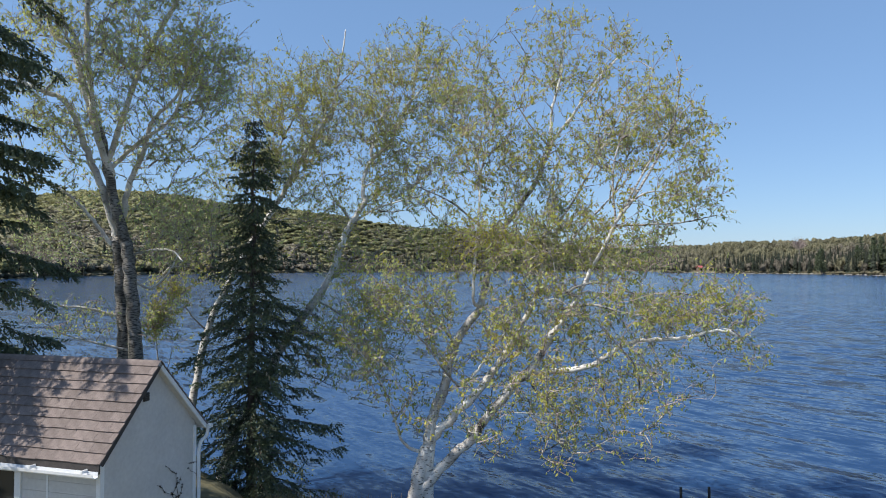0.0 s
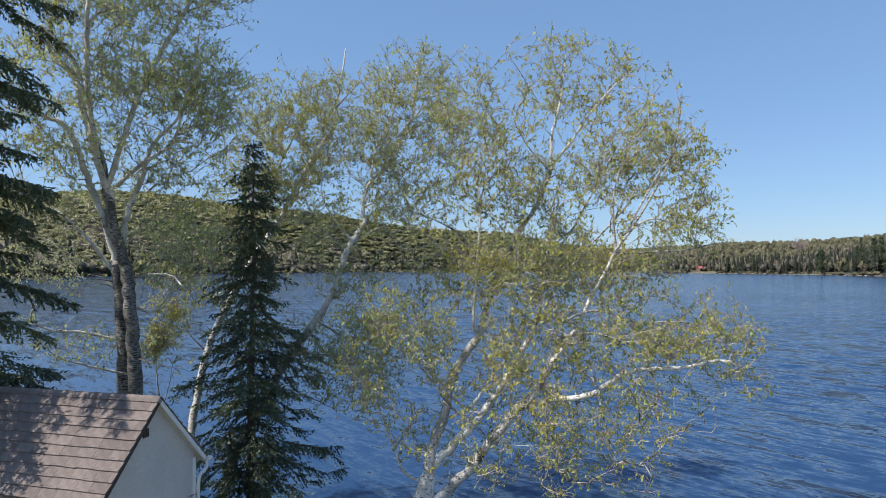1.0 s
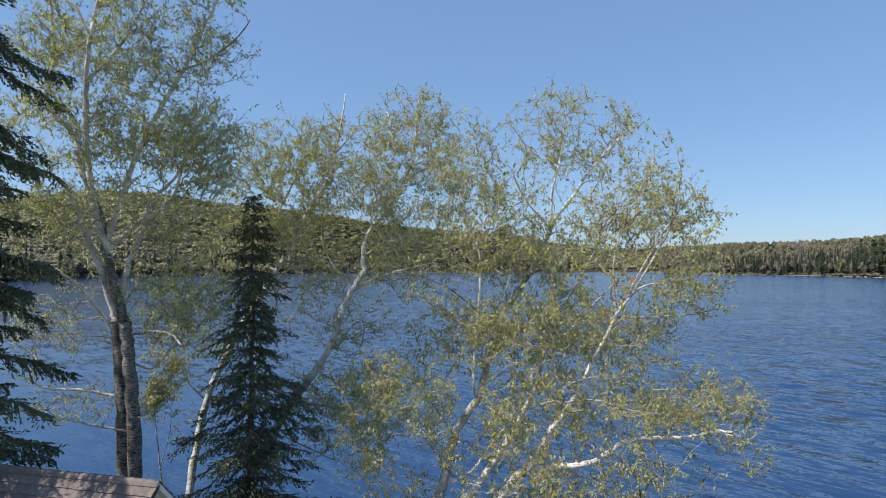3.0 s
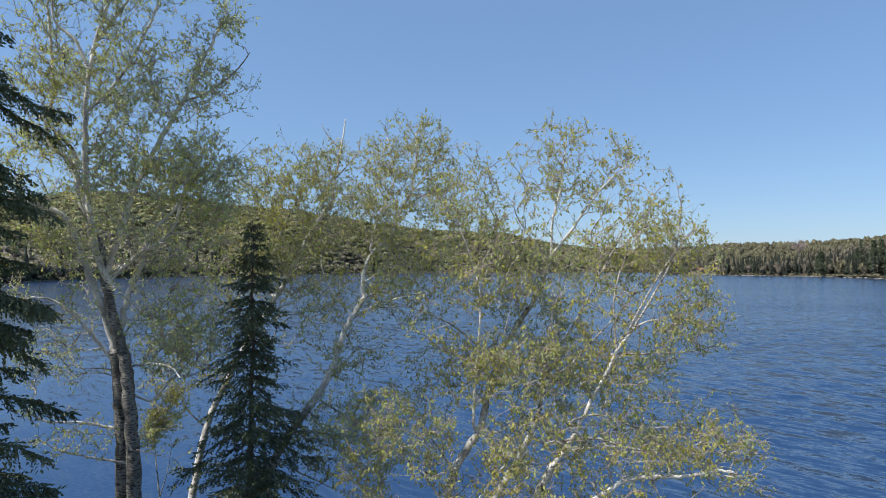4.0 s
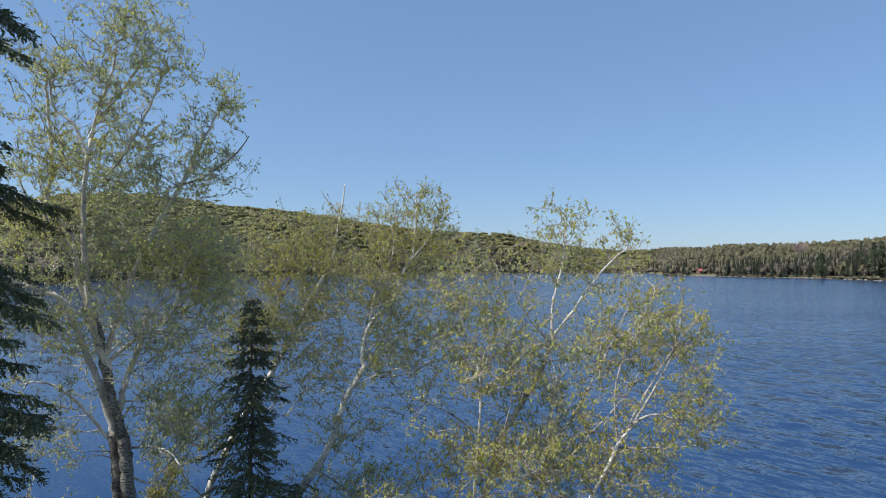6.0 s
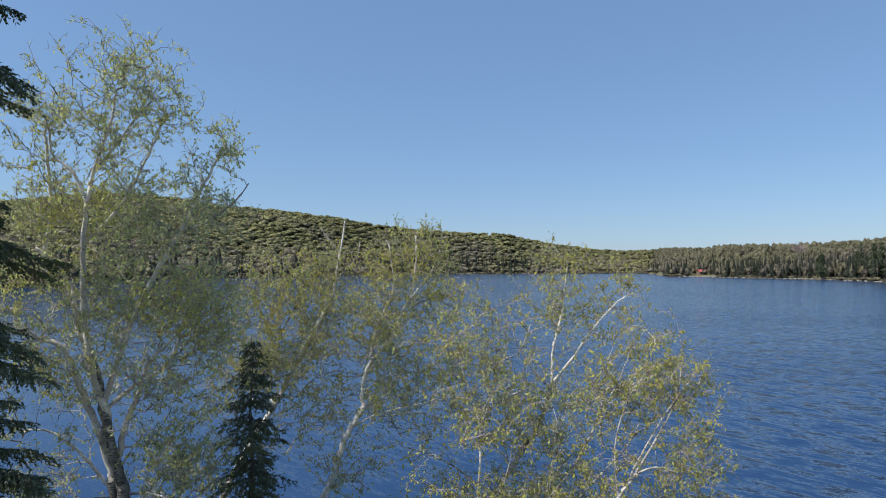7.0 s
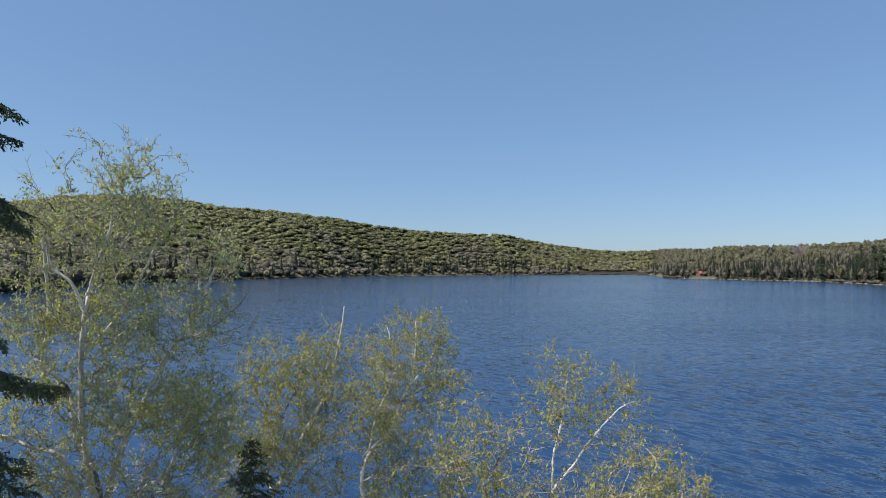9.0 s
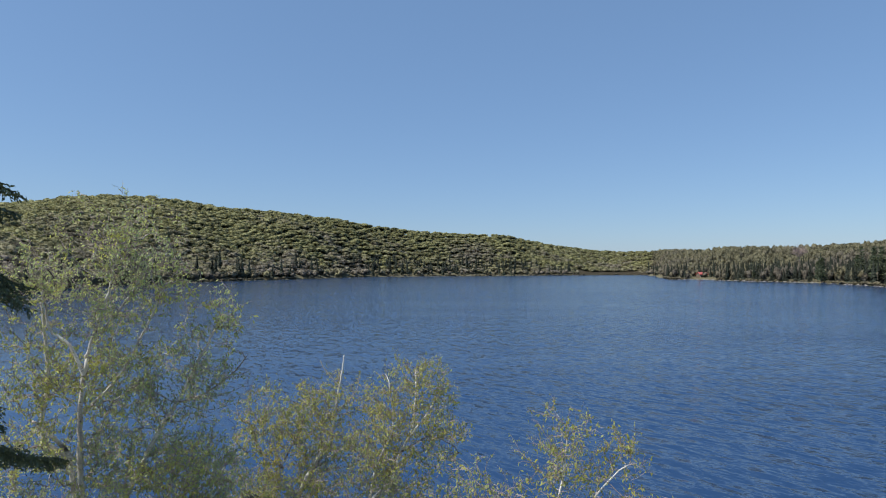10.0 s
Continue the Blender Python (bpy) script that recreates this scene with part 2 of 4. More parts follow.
# along the view, per unit of depth to the right: depth of the far waterline, of the ridge behind it, and the slope up to the ridge
SHORE = [(-1.6, 130), (-1.0, 260), (-0.70, 430), (-0.64, 520), (-0.40, 830), (-0.24, 1090), (-0.10, 1480), (0.06, 1660),
         (0.21, 1780), (0.30, 1850), (0.322, 1800), (0.338, 1560), (0.352, 1180), (0.36, 1110), (0.40, 1090), (0.44, 1010), (0.49, 930), (0.60, 820), (0.64, 740),
         (0.70, 640), (1.0, 420), (1.6, 200)]
RIDGE = [(-1.6, 700), (-0.8, 1150), (-0.5, 1450), (-0.2, 1750), (0.1, 2150), (0.27, 2700), (0.36, 1900), (0.45, 1500), (0.6, 1200), (0.75, 980), (1.6, 700)]
SKYLINE = [(-1.6, 0.03), (-0.85, 0.075), (-0.70, 0.102), (-0.65, 0.107), (-0.59, 0.113), (-0.53, 0.1155), (-0.47, 0.1135), (-0.405, 0.106),
           (-0.34, 0.0955), (-0.25, 0.088), (-0.21, 0.083), (-0.16, 0.077), (-0.11, 0.067), (-0.06, 0.061), (0.0, 0.0555), (0.06, 0.054),
           (0.10, 0.052), (0.14, 0.043), (0.185, 0.035), (0.27, 0.026), (0.36, 0.028), (0.41, 0.026), (0.45, 0.031),
           (0.56, 0.032), (0.60, 0.035), (0.67, 0.038), (0.75, 0.042), (1.6, 0.03)]
BANK = [(-60, 20), (-25, 20.5), (-9, 21.6), (-6.6, 20.4), (-5.4, 18.6), (-4.2, 17.5), (-2.5, 17.4), (-0.7, 17.0), (0.4, 15.6), (1.2, 13.6), (3, 11.5), (12, 9), (60, 2)]


def ground_height(x, y):
    roll = noise.noise(Vector((x * 0.004, y * 0.004, 2.0))) * 9 + noise.noise(Vector((x * 0.015, y * 0.015, 5.0))) * 2.5
    if y > 60 and abs(x) < 1.7 * y:
        u = x / y
        s, r = lerp_table(u, SHORE), lerp_table(u, RIDGE)
        top = 18.6 + lerp_table(u, SKYLINE) * r - 8.5
        k = (y - s) / (r - s)
        if k < 0:
            return max(-3.0, (y - s) * 0.1)
        edge = min(1.0, (y - s) / 20)
        rise = min(k, 1.0)
        if 0.2 < u < 0.36:
            flat = min(1.0, (u - 0.2) / 0.03, (0.36 - u) / 0.04)
            rise = rise * (1 - flat) + flat * max(0.14 * min(1, rise * 3), (rise - 0.26) / 0.74)
        rise = 0.75 * rise ** 1.15 + 0.25 * (3 * rise * rise - 2 * rise ** 3)
        return 0.8 * edge + top * rise + roll * min(1, k * 4) * (0 if k > 1 else 1 - 0.7 * k) - max(0, k - 1) * 60
    if y < 60:
        e = lerp_table(x, BANK)
        k = (e - y) / 2.4
        k = max(-1.0, min(1.0, k))
        bank = 0.25 + 1.3 * k if k < 0.6 else 1.03 + 0.45 * (k - 0.6) / 0.4
        if y < e - 2.4:
            bank = 1.48 + min(0.3, (e - 2.4 - y) * 0.05)
        return max(-3.0, bank if k > -1 else -1.05 - (y - e) * 0.1) + noise.noise(Vector((x * 0.6, y * 0.6, 0))) * 0.05
    return -3.0


def ground_sheet():
    rows = [-4500, -2500, -1200, -500, -200, -80, -30, -10] + [i * 0.8 for i in range(0, 50)] + [44, 52, 60, 90]
    d = 110.0
    while d < 4600:
        rows.append(d)
        d *= 1.035
    cols = np.concatenate((np.linspace(-1.68, -0.8, 10), np.linspace(-0.78, 0.8, 120), np.linspace(0.85, 1.68, 10)))
    verts, faces = [], []
    for y in rows:
        reach = y if y > 60 else 60.0
        for u in cols:
            x = float(u) * reach * (1 if y >= 0 else 1 + abs(y) / 60)
            verts.append((x, y, ground_height(x, y)))
    w = len(cols)
    for j in range(len(rows) - 1):
        for i in range(w - 1):
            a = j * w + i
            faces.append((a, a + 1, a + 1 + w, a + w))
    ob = new("ground", mesh_of("ground", verts, faces, SOIL, True))
    return tagged(ob, "brown and green bank soil rising to wooded hills", "ground", kind="structure")


def lake():
    xs = [-3200, -800, -200, -60, 0, 60, 200, 800, 3200]
    ys = [-60, 0, 30, 80, 200, 600, 1500, 4200]
    verts = [(x, y, 0.0) for y in ys for x in xs]
    w = len(xs)
    faces = [(j * w + i, j * w + i + 1, (j + 1) * w + i + 1, (j + 1) * w + i) for j in range(len(ys) - 1) for i in range(w - 1)]
    return tagged(new("water", mesh_of("water", verts, faces, WATER, True)), "deep blue lake water ruffled by wind", "lake", kind="structure")


ground_sheet()
lake()


# ---- far woods ----
def leafy_crowns(rng, places):
    """Far broadleaf crowns: lumpy domes. places: x, y, z, height, radius, tone, sprays."""
    bm = bmesh.new()
    bmesh.ops.create_icosphere(bm, subdivisions=2, radius=1.0)
    coarse = np.array([v.co[:] for v in bm.verts]), np.array([[v.index for v in f.verts] for f in bm.faces])
    bm.free()
    bm = bmesh.new()
    bmesh.ops.create_icosphere(bm, subdivisions=3, radius=1.0)
    fine = np.array([v.co[:] for v in bm.verts]), np.array([[v.index for v in f.verts] for f in bm.faces])
    bm.free()
    verts, faces, tones, first = [], [], [], 0
    for x, y, z, h, r, tone, count in places:
        ball, tri = fine if y < 700 else coarse
        k = rng.uniform(1.6, 2.6)
        a = rng.uniform(0, 6.28, 6)
        lump = 0.16 * np.sin(ball[:, 0] * k * 2.1 + a[0]) * np.sin(ball[:, 1] * k * 2.1 + a[1]) + 0.12 * np.sin(ball[:, 2] * k * 3 + a[2]) * np.sin(ball[:, 0] * k * 3.3 + a[3])
        lump += rng.normal(size=len(ball)) * 0.10
        c = ball * (1 + lump)[:, None] * np.array([r * 0.8, r * 0.8, h * 0.36])
        c[:, :2] *= (1.0 - 0.25 * np.clip(-ball[:, 2], 0, 1))[:, None]
        verts.append(c + np.array([x, y, z + h * 0.48]))
        faces.append(tri + first)
        first += len(ball)
        tones.append(np.tile(np.array([*tone, 1.0]), (len(ball), 1)))
    return np.concatenate(verts), np.concatenate(faces), np.concatenate(tones)


def leafy_sprays(rng, places):
    """Loose sprays that break the outline of the far crowns."""
    out, tones = [], []
    for x, y, z, h, r, tone, count in places:
        v = rng.normal(size=(count, 3))
        v /= np.linalg.norm(v, axis=1)[:, None]
        v[:, 2] = np.abs(v[:, 2]) - 0.3 * rng.random(count)
        c = v * rng.uniform(0.7, 1.12, (count, 1)) * np.array([r, r, h * 0.42]) + np.array([x, y, z + h * 0.48])
        nrm = v * 0.35 + np.array([0, 0, 0.9]) + rng.normal(size=(count, 3)) * 0.4
        nrm /= np.linalg.norm(nrm, axis=1)[:, None]
        a = np.cross(nrm, rng.normal(size=(count, 3)))
        a /= np.linalg.norm(a, axis=1)[:, None]
        b = np.cross(nrm, a)
        s = (r * rng.uniform(0.13, 0.33, (count, 1)))
        a, b = a * s, b * s * rng.uniform(0.5, 1.0, (count, 1))
        out.append(np.stack([c - a, c - b * 0.9, c + a * 0.8, c + b], axis=1))
        tones.append(np.tile(np.array([*tone, 1.0]), (count * 4, 1)))
    return np.concatenate(out), np.concatenate(tones)


def tri_mesh(name, verts, tris, mat, tone):
    me = bpy.data.meshes.new(name)
    me.vertices.add(len(verts))
    me.vertices.foreach_set("co", verts.astype(np.float32).ravel())
    me.loops.add(tris.size)
    me.loops.foreach_set("vertex_index", tris.astype(np.int32).ravel())
    me.polygons.add(len(tris))
    me.polygons.foreach_set("loop_start", np.arange(0, tris.size, 3, dtype=np.int32))
    me.polygons.foreach_set("use_smooth", np.ones(len(tris), dtype=bool))
    me.materials.append(mat)
    at = me.attributes.new("tone", "FLOAT_COLOR", "POINT")
    at.data.foreach_set("color", tone.astype(np.float32).ravel())
    me.update(calc_edges=True)
    return me


def spire_crowns(rng, places):
    """Far conifers: hanging boughs on a narrow spire."""
    out, tones = [], []
    for x, y, z, h, r, tone, count in places:
        k = rng.random(count) ** 0.8
        a = rng.random(count) * 2 * math.pi
        reach = (1 - k) * r * rng.uniform(0.7, 1.15, count) + 0.12 * r
        base = np.stack([np.full(count, x), np.full(count, y), z + h * (0.08 + 0.92 * k)], axis=1)
        rad = np.stack([np.cos(a), np.sin(a), np.zeros(count)], axis=1)
        tan = np.stack([-np.sin(a), np.cos(a), np.zeros(count)], axis=1)
        tip = base + rad * reach[:, None] - np.array([0, 0, 1]) * (reach * 0.55 + 0.02 * h)[:, None]
        w = (reach * 0.55)[:, None] * tan
        mid = base * 0.45 + tip * 0.55
        out.append(np.stack([base + np.array([0, 0, 0.05 * h]), mid - w, tip, mid + w], axis=1))
        tones.append(np.tile(np.array([*tone, 1.0]), (count * 4, 1)))
    return np.concatenate(out), np.concatenate(tones)


def stems(places, tone):
    out = []
    for x, y, z, h, r in places:
        for a in (0.3, 1.9):
            dx, dy = math.cos(a) * r, math.sin(a) * r
            out.append([(x - dx, y - dy, z - 1), (x + dx, y + dy, z - 1), (x + dx * 0.3, y + dy * 0.3, z + h), (x - dx * 0.3, y - dy * 0.3, z + h)])
    v = np.array(out)
    return v, np.tile(np.array([*tone, 1.0]), (len(out) * 4, 1))


def woods():
    rng = np.random.default_rng(5)
    broad, bare, spire, trunks = [], [], [], []
    y = 250.0
    while y < 3300:
        step = 7.5 + y * 0.0032
        x = -0.86 * y
        while x < 0.86 * y:
            px, py = x + rng.uniform(-0.6, 0.6) * step, y + rng.uniform(-1.0, 1.0) * step * 1.3
            u = px / py
            x += step * (0.6 if u > 0.33 else 1.0)
            s, r = lerp_table(u, SHORE), lerp_table(u, RIDGE)
            if py < s + 3 or py > r * 1.03:
                continue
            inland = (py - s) / (r - s)
            lump0 = noise.noise(Vector((px * 0.02, py * 0.02, 3.0)))
            if 0.205 + 0.02 * lump0 < u < 0.322 and py < s + 190 + 60 * lump0:      # open marsh at the head of the bay
                continue
            if abs(u - 0.409) < 0.022 and py < s + 60:   # clearing round the cottage
                continue
            z = ground_height(px, py)
            right = u > 0.33
            lump = noise.noise(Vector((px * 0.006, py * 0.006, 1.0)))
            near = py - s
            conifer = 0.01 + (0.36 if right else 0.05) * (near < 110) + (0.12 if right else 0) + (0.34 if -0.12 < u < 0.3 and near < 130 else 0) + 0.12 * (lump > 0.34)
            detail = int(min(150, max(80, 110000 / py)))
            if rng.random() < conifer:
                h = rng.uniform(13, 22) * (1.25 if right else 1.1) * (1.0 if near < 110 else 0.6) * (1.45 if near < 110 and not right else 1.0)
                g = rng.uniform(0.7, 1.25)
                spire.append((px, py, z, h, h * rng.uniform(0.14, 0.2), (0.078 * g, 0.092 * g, 0.064 * g), detail))
                continue
            h = rng.uniform(8, 15.5) * (1.25 if right else 1.0)
            wide = step * rng.uniform(0.5, 1.05) * (0.5 if right else 1.0)
            g = rng.uniform(0.78, 1.24)
            green = min(1.0, max(0.0, 0.25 + inland * 1.1 + lump * 0.9 + rng.normal() * 0.22))
            if right:
                green *= 0.55
            lo, hi = np.array([0.215, 0.190, 0.148]), np.array([0.245, 0.240, 0.108])
            if right:
                lo, hi = lo * 0.68, hi * 0.64
            tone = tuple((lo + (hi - lo) * green) * g)
            if near < 30:
                h, wide = h * 1.2, min(wide * 0.8, h * 0.45)
            broad.append((px, py, z, h, wide, tone, detail))
            if near < 60:
                trunks.append((px, py, z, h * 0.75, 0.13 + py * 0.0001))
        y += step * 1.25
    u = -0.86
    while u < 0.86:                                       # low dark shrubs, added all along the waterline to darken the shore strip
        s = lerp_table(u, SHORE)
        g = rng.uniform(0.6, 1.1)
        if not 0.385 < u < 0.43:
            py = s + rng.uniform(0, 9)
            hh = rng.uniform(2.0, 6.5)
            broad.append((u * py, py, -0.4, hh, hh * rng.uniform(0.6, 1.1), (0.13 * g, 0.115 * g, 0.07 * g), 12))
        u += 5.0 / s
    v, f, c = leafy_crowns(rng, broad)
    tagged(new("broadleaf_woods", tri_mesh("broadleaf_woods", v, f, FAR_CROWN, c)), "far hillside woods of birch and maple in young olive leaf", "woods", kind="stuff")
    for name, made, label in (("leaf_sprays", leafy_sprays(rng, broad), "loose outer leaf of the far woods"),
                              ("conifer_woods", spire_crowns(rng, spire), "dark far spruces standing along the shore and hill"),
                              ("bare_stems", stems(trunks, (0.22, 0.19, 0.16)), "grey stems of shore trees behind the waterline")):
        me = sheet_mesh(name, made[0], 4, FAR_LEAF, made[1])
        tagged(new(name, me), label, "woods", kind="stuff")


woods()


# ---- trees on the near bank ----
def ramify(rng, starts, lobes, share):
    """Boughs and branchlets that grow from the limbs until they fill the lobes of a crown."""
    goals = []
    for x, y, z, wide, tall, thick in lobes:
        deep = max(0.8, wide * 0.85)
        for _ in range(int(4.19 * wide * deep * tall * thick * share) + 4):
            p = Vector((x, y, z))
            v = any_way(rng) * rng.random() ** 0.5 * 1.15
            p += Vector((v.x * wide, v.y * deep, v.z * tall))
            if noise.noise(p * 0.8) + 0.4 * noise.noise(p * 2.1) > -0.2:
                goals.append(p)
    spot = np.zeros((len(starts) + len(goals) * 14, 3))
    way = np.zeros_like(spot)
    up = np.full(len(spot), -1, dtype=int)
    n = len(starts)
    spot[:n] = [p[:] for p, d in starts]
    way[:n] = [d[:] for p, d in starts]
    limb_spots = spot[:n].copy()
    goals.sort(key=lambda g: float(np.min(np.linalg.norm(limb_spots - np.array(g), axis=1))))
    shoots = []
    tree = None
    for c, g in enumerate(goals):
        if c % 150 == 0:
            tree = kdtree.KDTree(n)
            for i in range(n):
                tree.insert(spot[i], i)
            tree.balance()
        t = np.array(g)
        j = min(tree.find_n(g, 36), key=lambda hit: hit[2] + 1.1 * max(0.0, hit[0].z - g.z + 0.3 * hit[2]))[1]
        far = float(np.linalg.norm(spot[j] - t))
        if far < 0.1:
            continue
        steps = min(13, max(2, int(far / 0.24)))
        bow = spot[j] + (way[j] * 0.55 + np.array([0, 0, 0.35])) * min(0.45 * far, 0.32)
        ids, last = [j], j
        for i in range(1, steps + 1):
            k = i / steps
            q = spot[j] * (1 - k) ** 2 + bow * 2 * k * (1 - k) + t * k * k
            if i < steps:
                q = q + np.array(any_way(rng)) * 0.03 * min(1.0, far)
            d = q - spot[last]
            spot[n], way[n], up[n] = q, d / (np.linalg.norm(d) + 1e-6), last
            ids.append(n)
            last = n
            n += 1
        shoots.append(ids)
    load = np.ones(n)
    for i in range(n - 1, len(starts) - 1, -1):
        load[up[i]] += load[i]
    return spot, way, load, shoots


def birch(name, limbs, lobes, bark, leaf_mat, seed, label, share=40.0, leaf=0.055, per_twig=4, sides=9):
    """A broadleaf tree: limbs along their lines, boughs and twigs that fill the crown, small hanging young leaves."""
    rng = random.Random(seed)
    tree = new(name)
    starts = []
    count = [0]

    def grow(r0, r1, *points):
        points = list(points)
        if points[0][2] < 3.4 and r0 > 0.1:
            x, y, z = points[0]
            points.insert(0, (x - 0.05, y, ground_height(x, y) - 0.3))
        if r1 < 0.04:
            points[-1] = tuple(Vector(points[-2]).lerp(Vector(points[-1]), 0.7))
        r0, r1 = (r0 if r0 > 0.1 else r0 * 0.95), r1 * 0.95
        near = min((p for p, d in starts), key=lambda q: (q - Vector(points[0])).length, default=None)
        if near is not None and points[0][2] > 1.6 and 0.02 < (near - Vector(points[0])).length < 1.0:
            points.insert(0, tuple(near))
        line = smooth_line(points, 6)
        wob = [p + any_way(rng) * min(0.03, r0 * 0.25) for p in line]
        wob[0] = line[0]
        n = len(wob)
        radii = [(r0 + (r1 - r0) * i / (n - 1)) * rng.uniform(0.93, 1.07) for i in range(n)]
        if points[0][2] < 1.5:
            radii[0] *= 1.5
            radii[1] *= 1.25
        first = n // 3 if r0 > 0.13 else 1
        starts.extend((wob[i], (wob[i] - wob[i - 1]).normalized()) for i in range(max(1, first), n))
        v, f = [], []
        tube(v, f, wob, radii, sides if r0 > 0.05 else 6)
        mesh_part("trunk" if count[0] == 0 else "limb", mesh_of("limb", v, f, bark if r0 > 0.132 else BIRCH_BARK if r0 > 0.045 else YOUNG_BARK, True), tree)
        count[0] += 1

    limbs(grow)
    spot, way, load, shoots = ramify(rng, starts, lobes, share)
    bv, bf, tv, tf, spots = [], [], [], [], []
    for ids in shoots:
        line = [Vector(spot[i]) for i in ids]
        radii = [min(0.034, 0.0042 * load[i] ** 0.42) for i in ids[1:]]
        radii = [radii[0]] + radii
        radii[-1] = 0.003
        stout = radii[1] > 0.011
        tube(bv if stout else tv, bf if stout else tf, line, radii, 5 if stout else 3)
        for _ in range(per_twig):
            j = rng.randrange(max(1, len(line) - 3), len(line))
            p = line[j - 1].lerp(line[j], rng.random())
            d = ((line[j] - line[j - 1]).normalized() * 0.7 + any_way(rng) * 0.75 + Vector((0, 0, 0.35))).normalized()
            length = rng.uniform(0.15, 0.42)
            mid = p + d * length * 0.55
            tip = mid + (d + Vector((0, 0, -0.5))).normalized() * length * 0.5
            tube(tv, tf, [p, mid, tip], [0.0045, 0.004, 0.0025], 3)
            for _ in range(int(length * 10.5 + rng.random())):
                k = rng.random()
                spots.append(mid.lerp(tip, k) if rng.random() < 0.6 else p.lerp(mid, k))
    tagged(mesh_part("bough_growth", mesh_of("bough_growth", bv, bf, YOUNG_BARK, True), tree, "grey-brown boughs"), kind="stuff")
    tagged(mesh_part("twig_growth", mesh_of("twig_growth", tv, tf, TWIG), tree, "thin brown twigs"), kind="stuff")
    nrng = np.random.default_rng(seed)
    p = np.array([q[:] for q in spots])
    w = nrng.normal(size=p.shape) * 0.5 + np.array([0, 0, -0.65])
    w /= np.linalg.norm(w, axis=1)[:, None]
    side = np.cross(w, nrng.normal(size=p.shape))
    side /= np.linalg.norm(side, axis=1)[:, None] + 1e-6
    size = leaf * nrng.uniform(0.6, 1.4, (len(p), 1))
    tip, side = w * size * 1.6, side * size * 0.36
    arr = np.stack([p, p + tip * 0.5 + side, p + tip, p + tip * 0.5 - side], axis=1)
    tagged(mesh_part("crown", sheet_mesh("crown", arr, 4, leaf_mat), tree, "small yellow-green young leaves"), kind="stuff")
    return tagged(tree, label, "tree")


def limbs_poplar(grow):
    grow(0.25, 0.16, (-9.01, 18.20, 2.63), (-9.06, 18.15, 4.56), (-9.12, 18.10, 5.85), (-9.21, 18.05, 7.14), (-9.30, 18.00, 8.10))
    grow(0.12, 0.05, (-9.30, 18.00, 8.10), (-9.65, 17.83, 9.45), (-9.97, 17.67, 10.46), (-10.32, 17.50, 11.54), (-10.55, 17.33, 11.92), (-11.19, 17.17, 12.16), (-11.86, 17.00, 12.50))
    grow(0.22, 0.11, (-8.58, 17.80, 2.73), (-8.62, 17.80, 4.92), (-8.72, 17.80, 6.19), (-8.84, 17.80, 7.45), (-9.07, 17.80, 8.41), (-9.40, 17.80, 9.69), (-9.62, 17.80, 10.65), (-9.83, 17.80, 11.54))
    grow(0.1, 0.04, (-9.79, 17.80, 11.45), (-10.07, 17.64, 12.14), (-10.15, 17.48, 12.81), (-10.15, 17.32, 13.54), (-10.48, 17.16, 14.03), (-10.98, 17.00, 14.52))
    grow(0.11, 0.06, (-9.40, 17.80, 9.94), (-9.73, 17.64, 11.05), (-9.81, 17.48, 12.15), (-9.82, 17.32, 13.24), (-9.76, 17.16, 14.77), (-9.51, 17.00, 16.28))
    grow(0.06, 0.02, (-9.51, 17.00, 16.28), (-9.10, 16.85, 17.31), (-8.80, 16.70, 17.95), (-8.64, 16.55, 18.42), (-8.51, 16.40, 18.74))
    grow(0.06, 0.02, (-9.56, 17.00, 15.66), (-9.95, 16.90, 16.56), (-10.42, 16.80, 16.99), (-10.45, 16.70, 17.57), (-10.47, 16.60, 17.84))
    grow(0.09, 0.03, (-9.82, 17.80, 11.05), (-10.43, 17.70, 13.26), (-11.06, 17.60, 13.97), (-10.87, 17.50, 15.45), (-10.90, 17.40, 16.69), (-10.95, 17.30, 17.61), (-10.83, 17.20, 18.20))
    grow(0.08, 0.02, (-9.32, 17.80, 10.10), (-8.52, 17.60, 10.74), (-7.51, 17.40, 11.38), (-7.05, 17.20, 12.61), (-6.68, 17.00, 13.37))
    grow(0.09, 0.03, (-9.41, 17.80, 10.41), (-8.67, 17.68, 12.47), (-7.85, 17.57, 14.04), (-7.26, 17.45, 14.97), (-6.76, 17.33, 15.89), (-6.29, 17.22, 16.72), (-5.98, 17.10, 17.23))
    grow(0.04, 0.015, (-7.20, 17.30, 14.95), (-6.39, 17.20, 15.24), (-5.59, 17.10, 15.84), (-5.11, 17.00, 16.43))
    grow(0.11, 0.03, (-9.18, 18.00, 8.50), (-8.92, 17.90, 9.54), (-8.50, 17.80, 10.49), (-8.15, 17.70, 11.40), (-7.59, 17.60, 11.89), (-6.93, 17.50, 12.97))
    grow(0.05, 0.02, (-9.63, 17.20, 14.77), (-8.72, 17.05, 15.67), (-7.97, 16.90, 16.87), (-7.54, 16.75, 17.74), (-7.33, 16.60, 18.14))
    grow(0.05, 0.02, (-9.39, 17.00, 16.59), (-8.50, 16.87, 17.62), (-7.99, 16.73, 18.34), (-7.71, 16.60, 18.60))
    grow(0.07, 0.02, (-9.34, 18.00, 7.78), (-9.86, 17.80, 8.57), (-10.31, 17.60, 9.15), (-10.82, 17.40, 9.55), (-11.39, 17.20, 9.60))
    grow(0.05, 0.02, (-8.78, 18.00, 7.62), (-8.03, 17.67, 7.74), (-7.42, 17.33, 7.68), (-6.86, 17.00, 7.29))
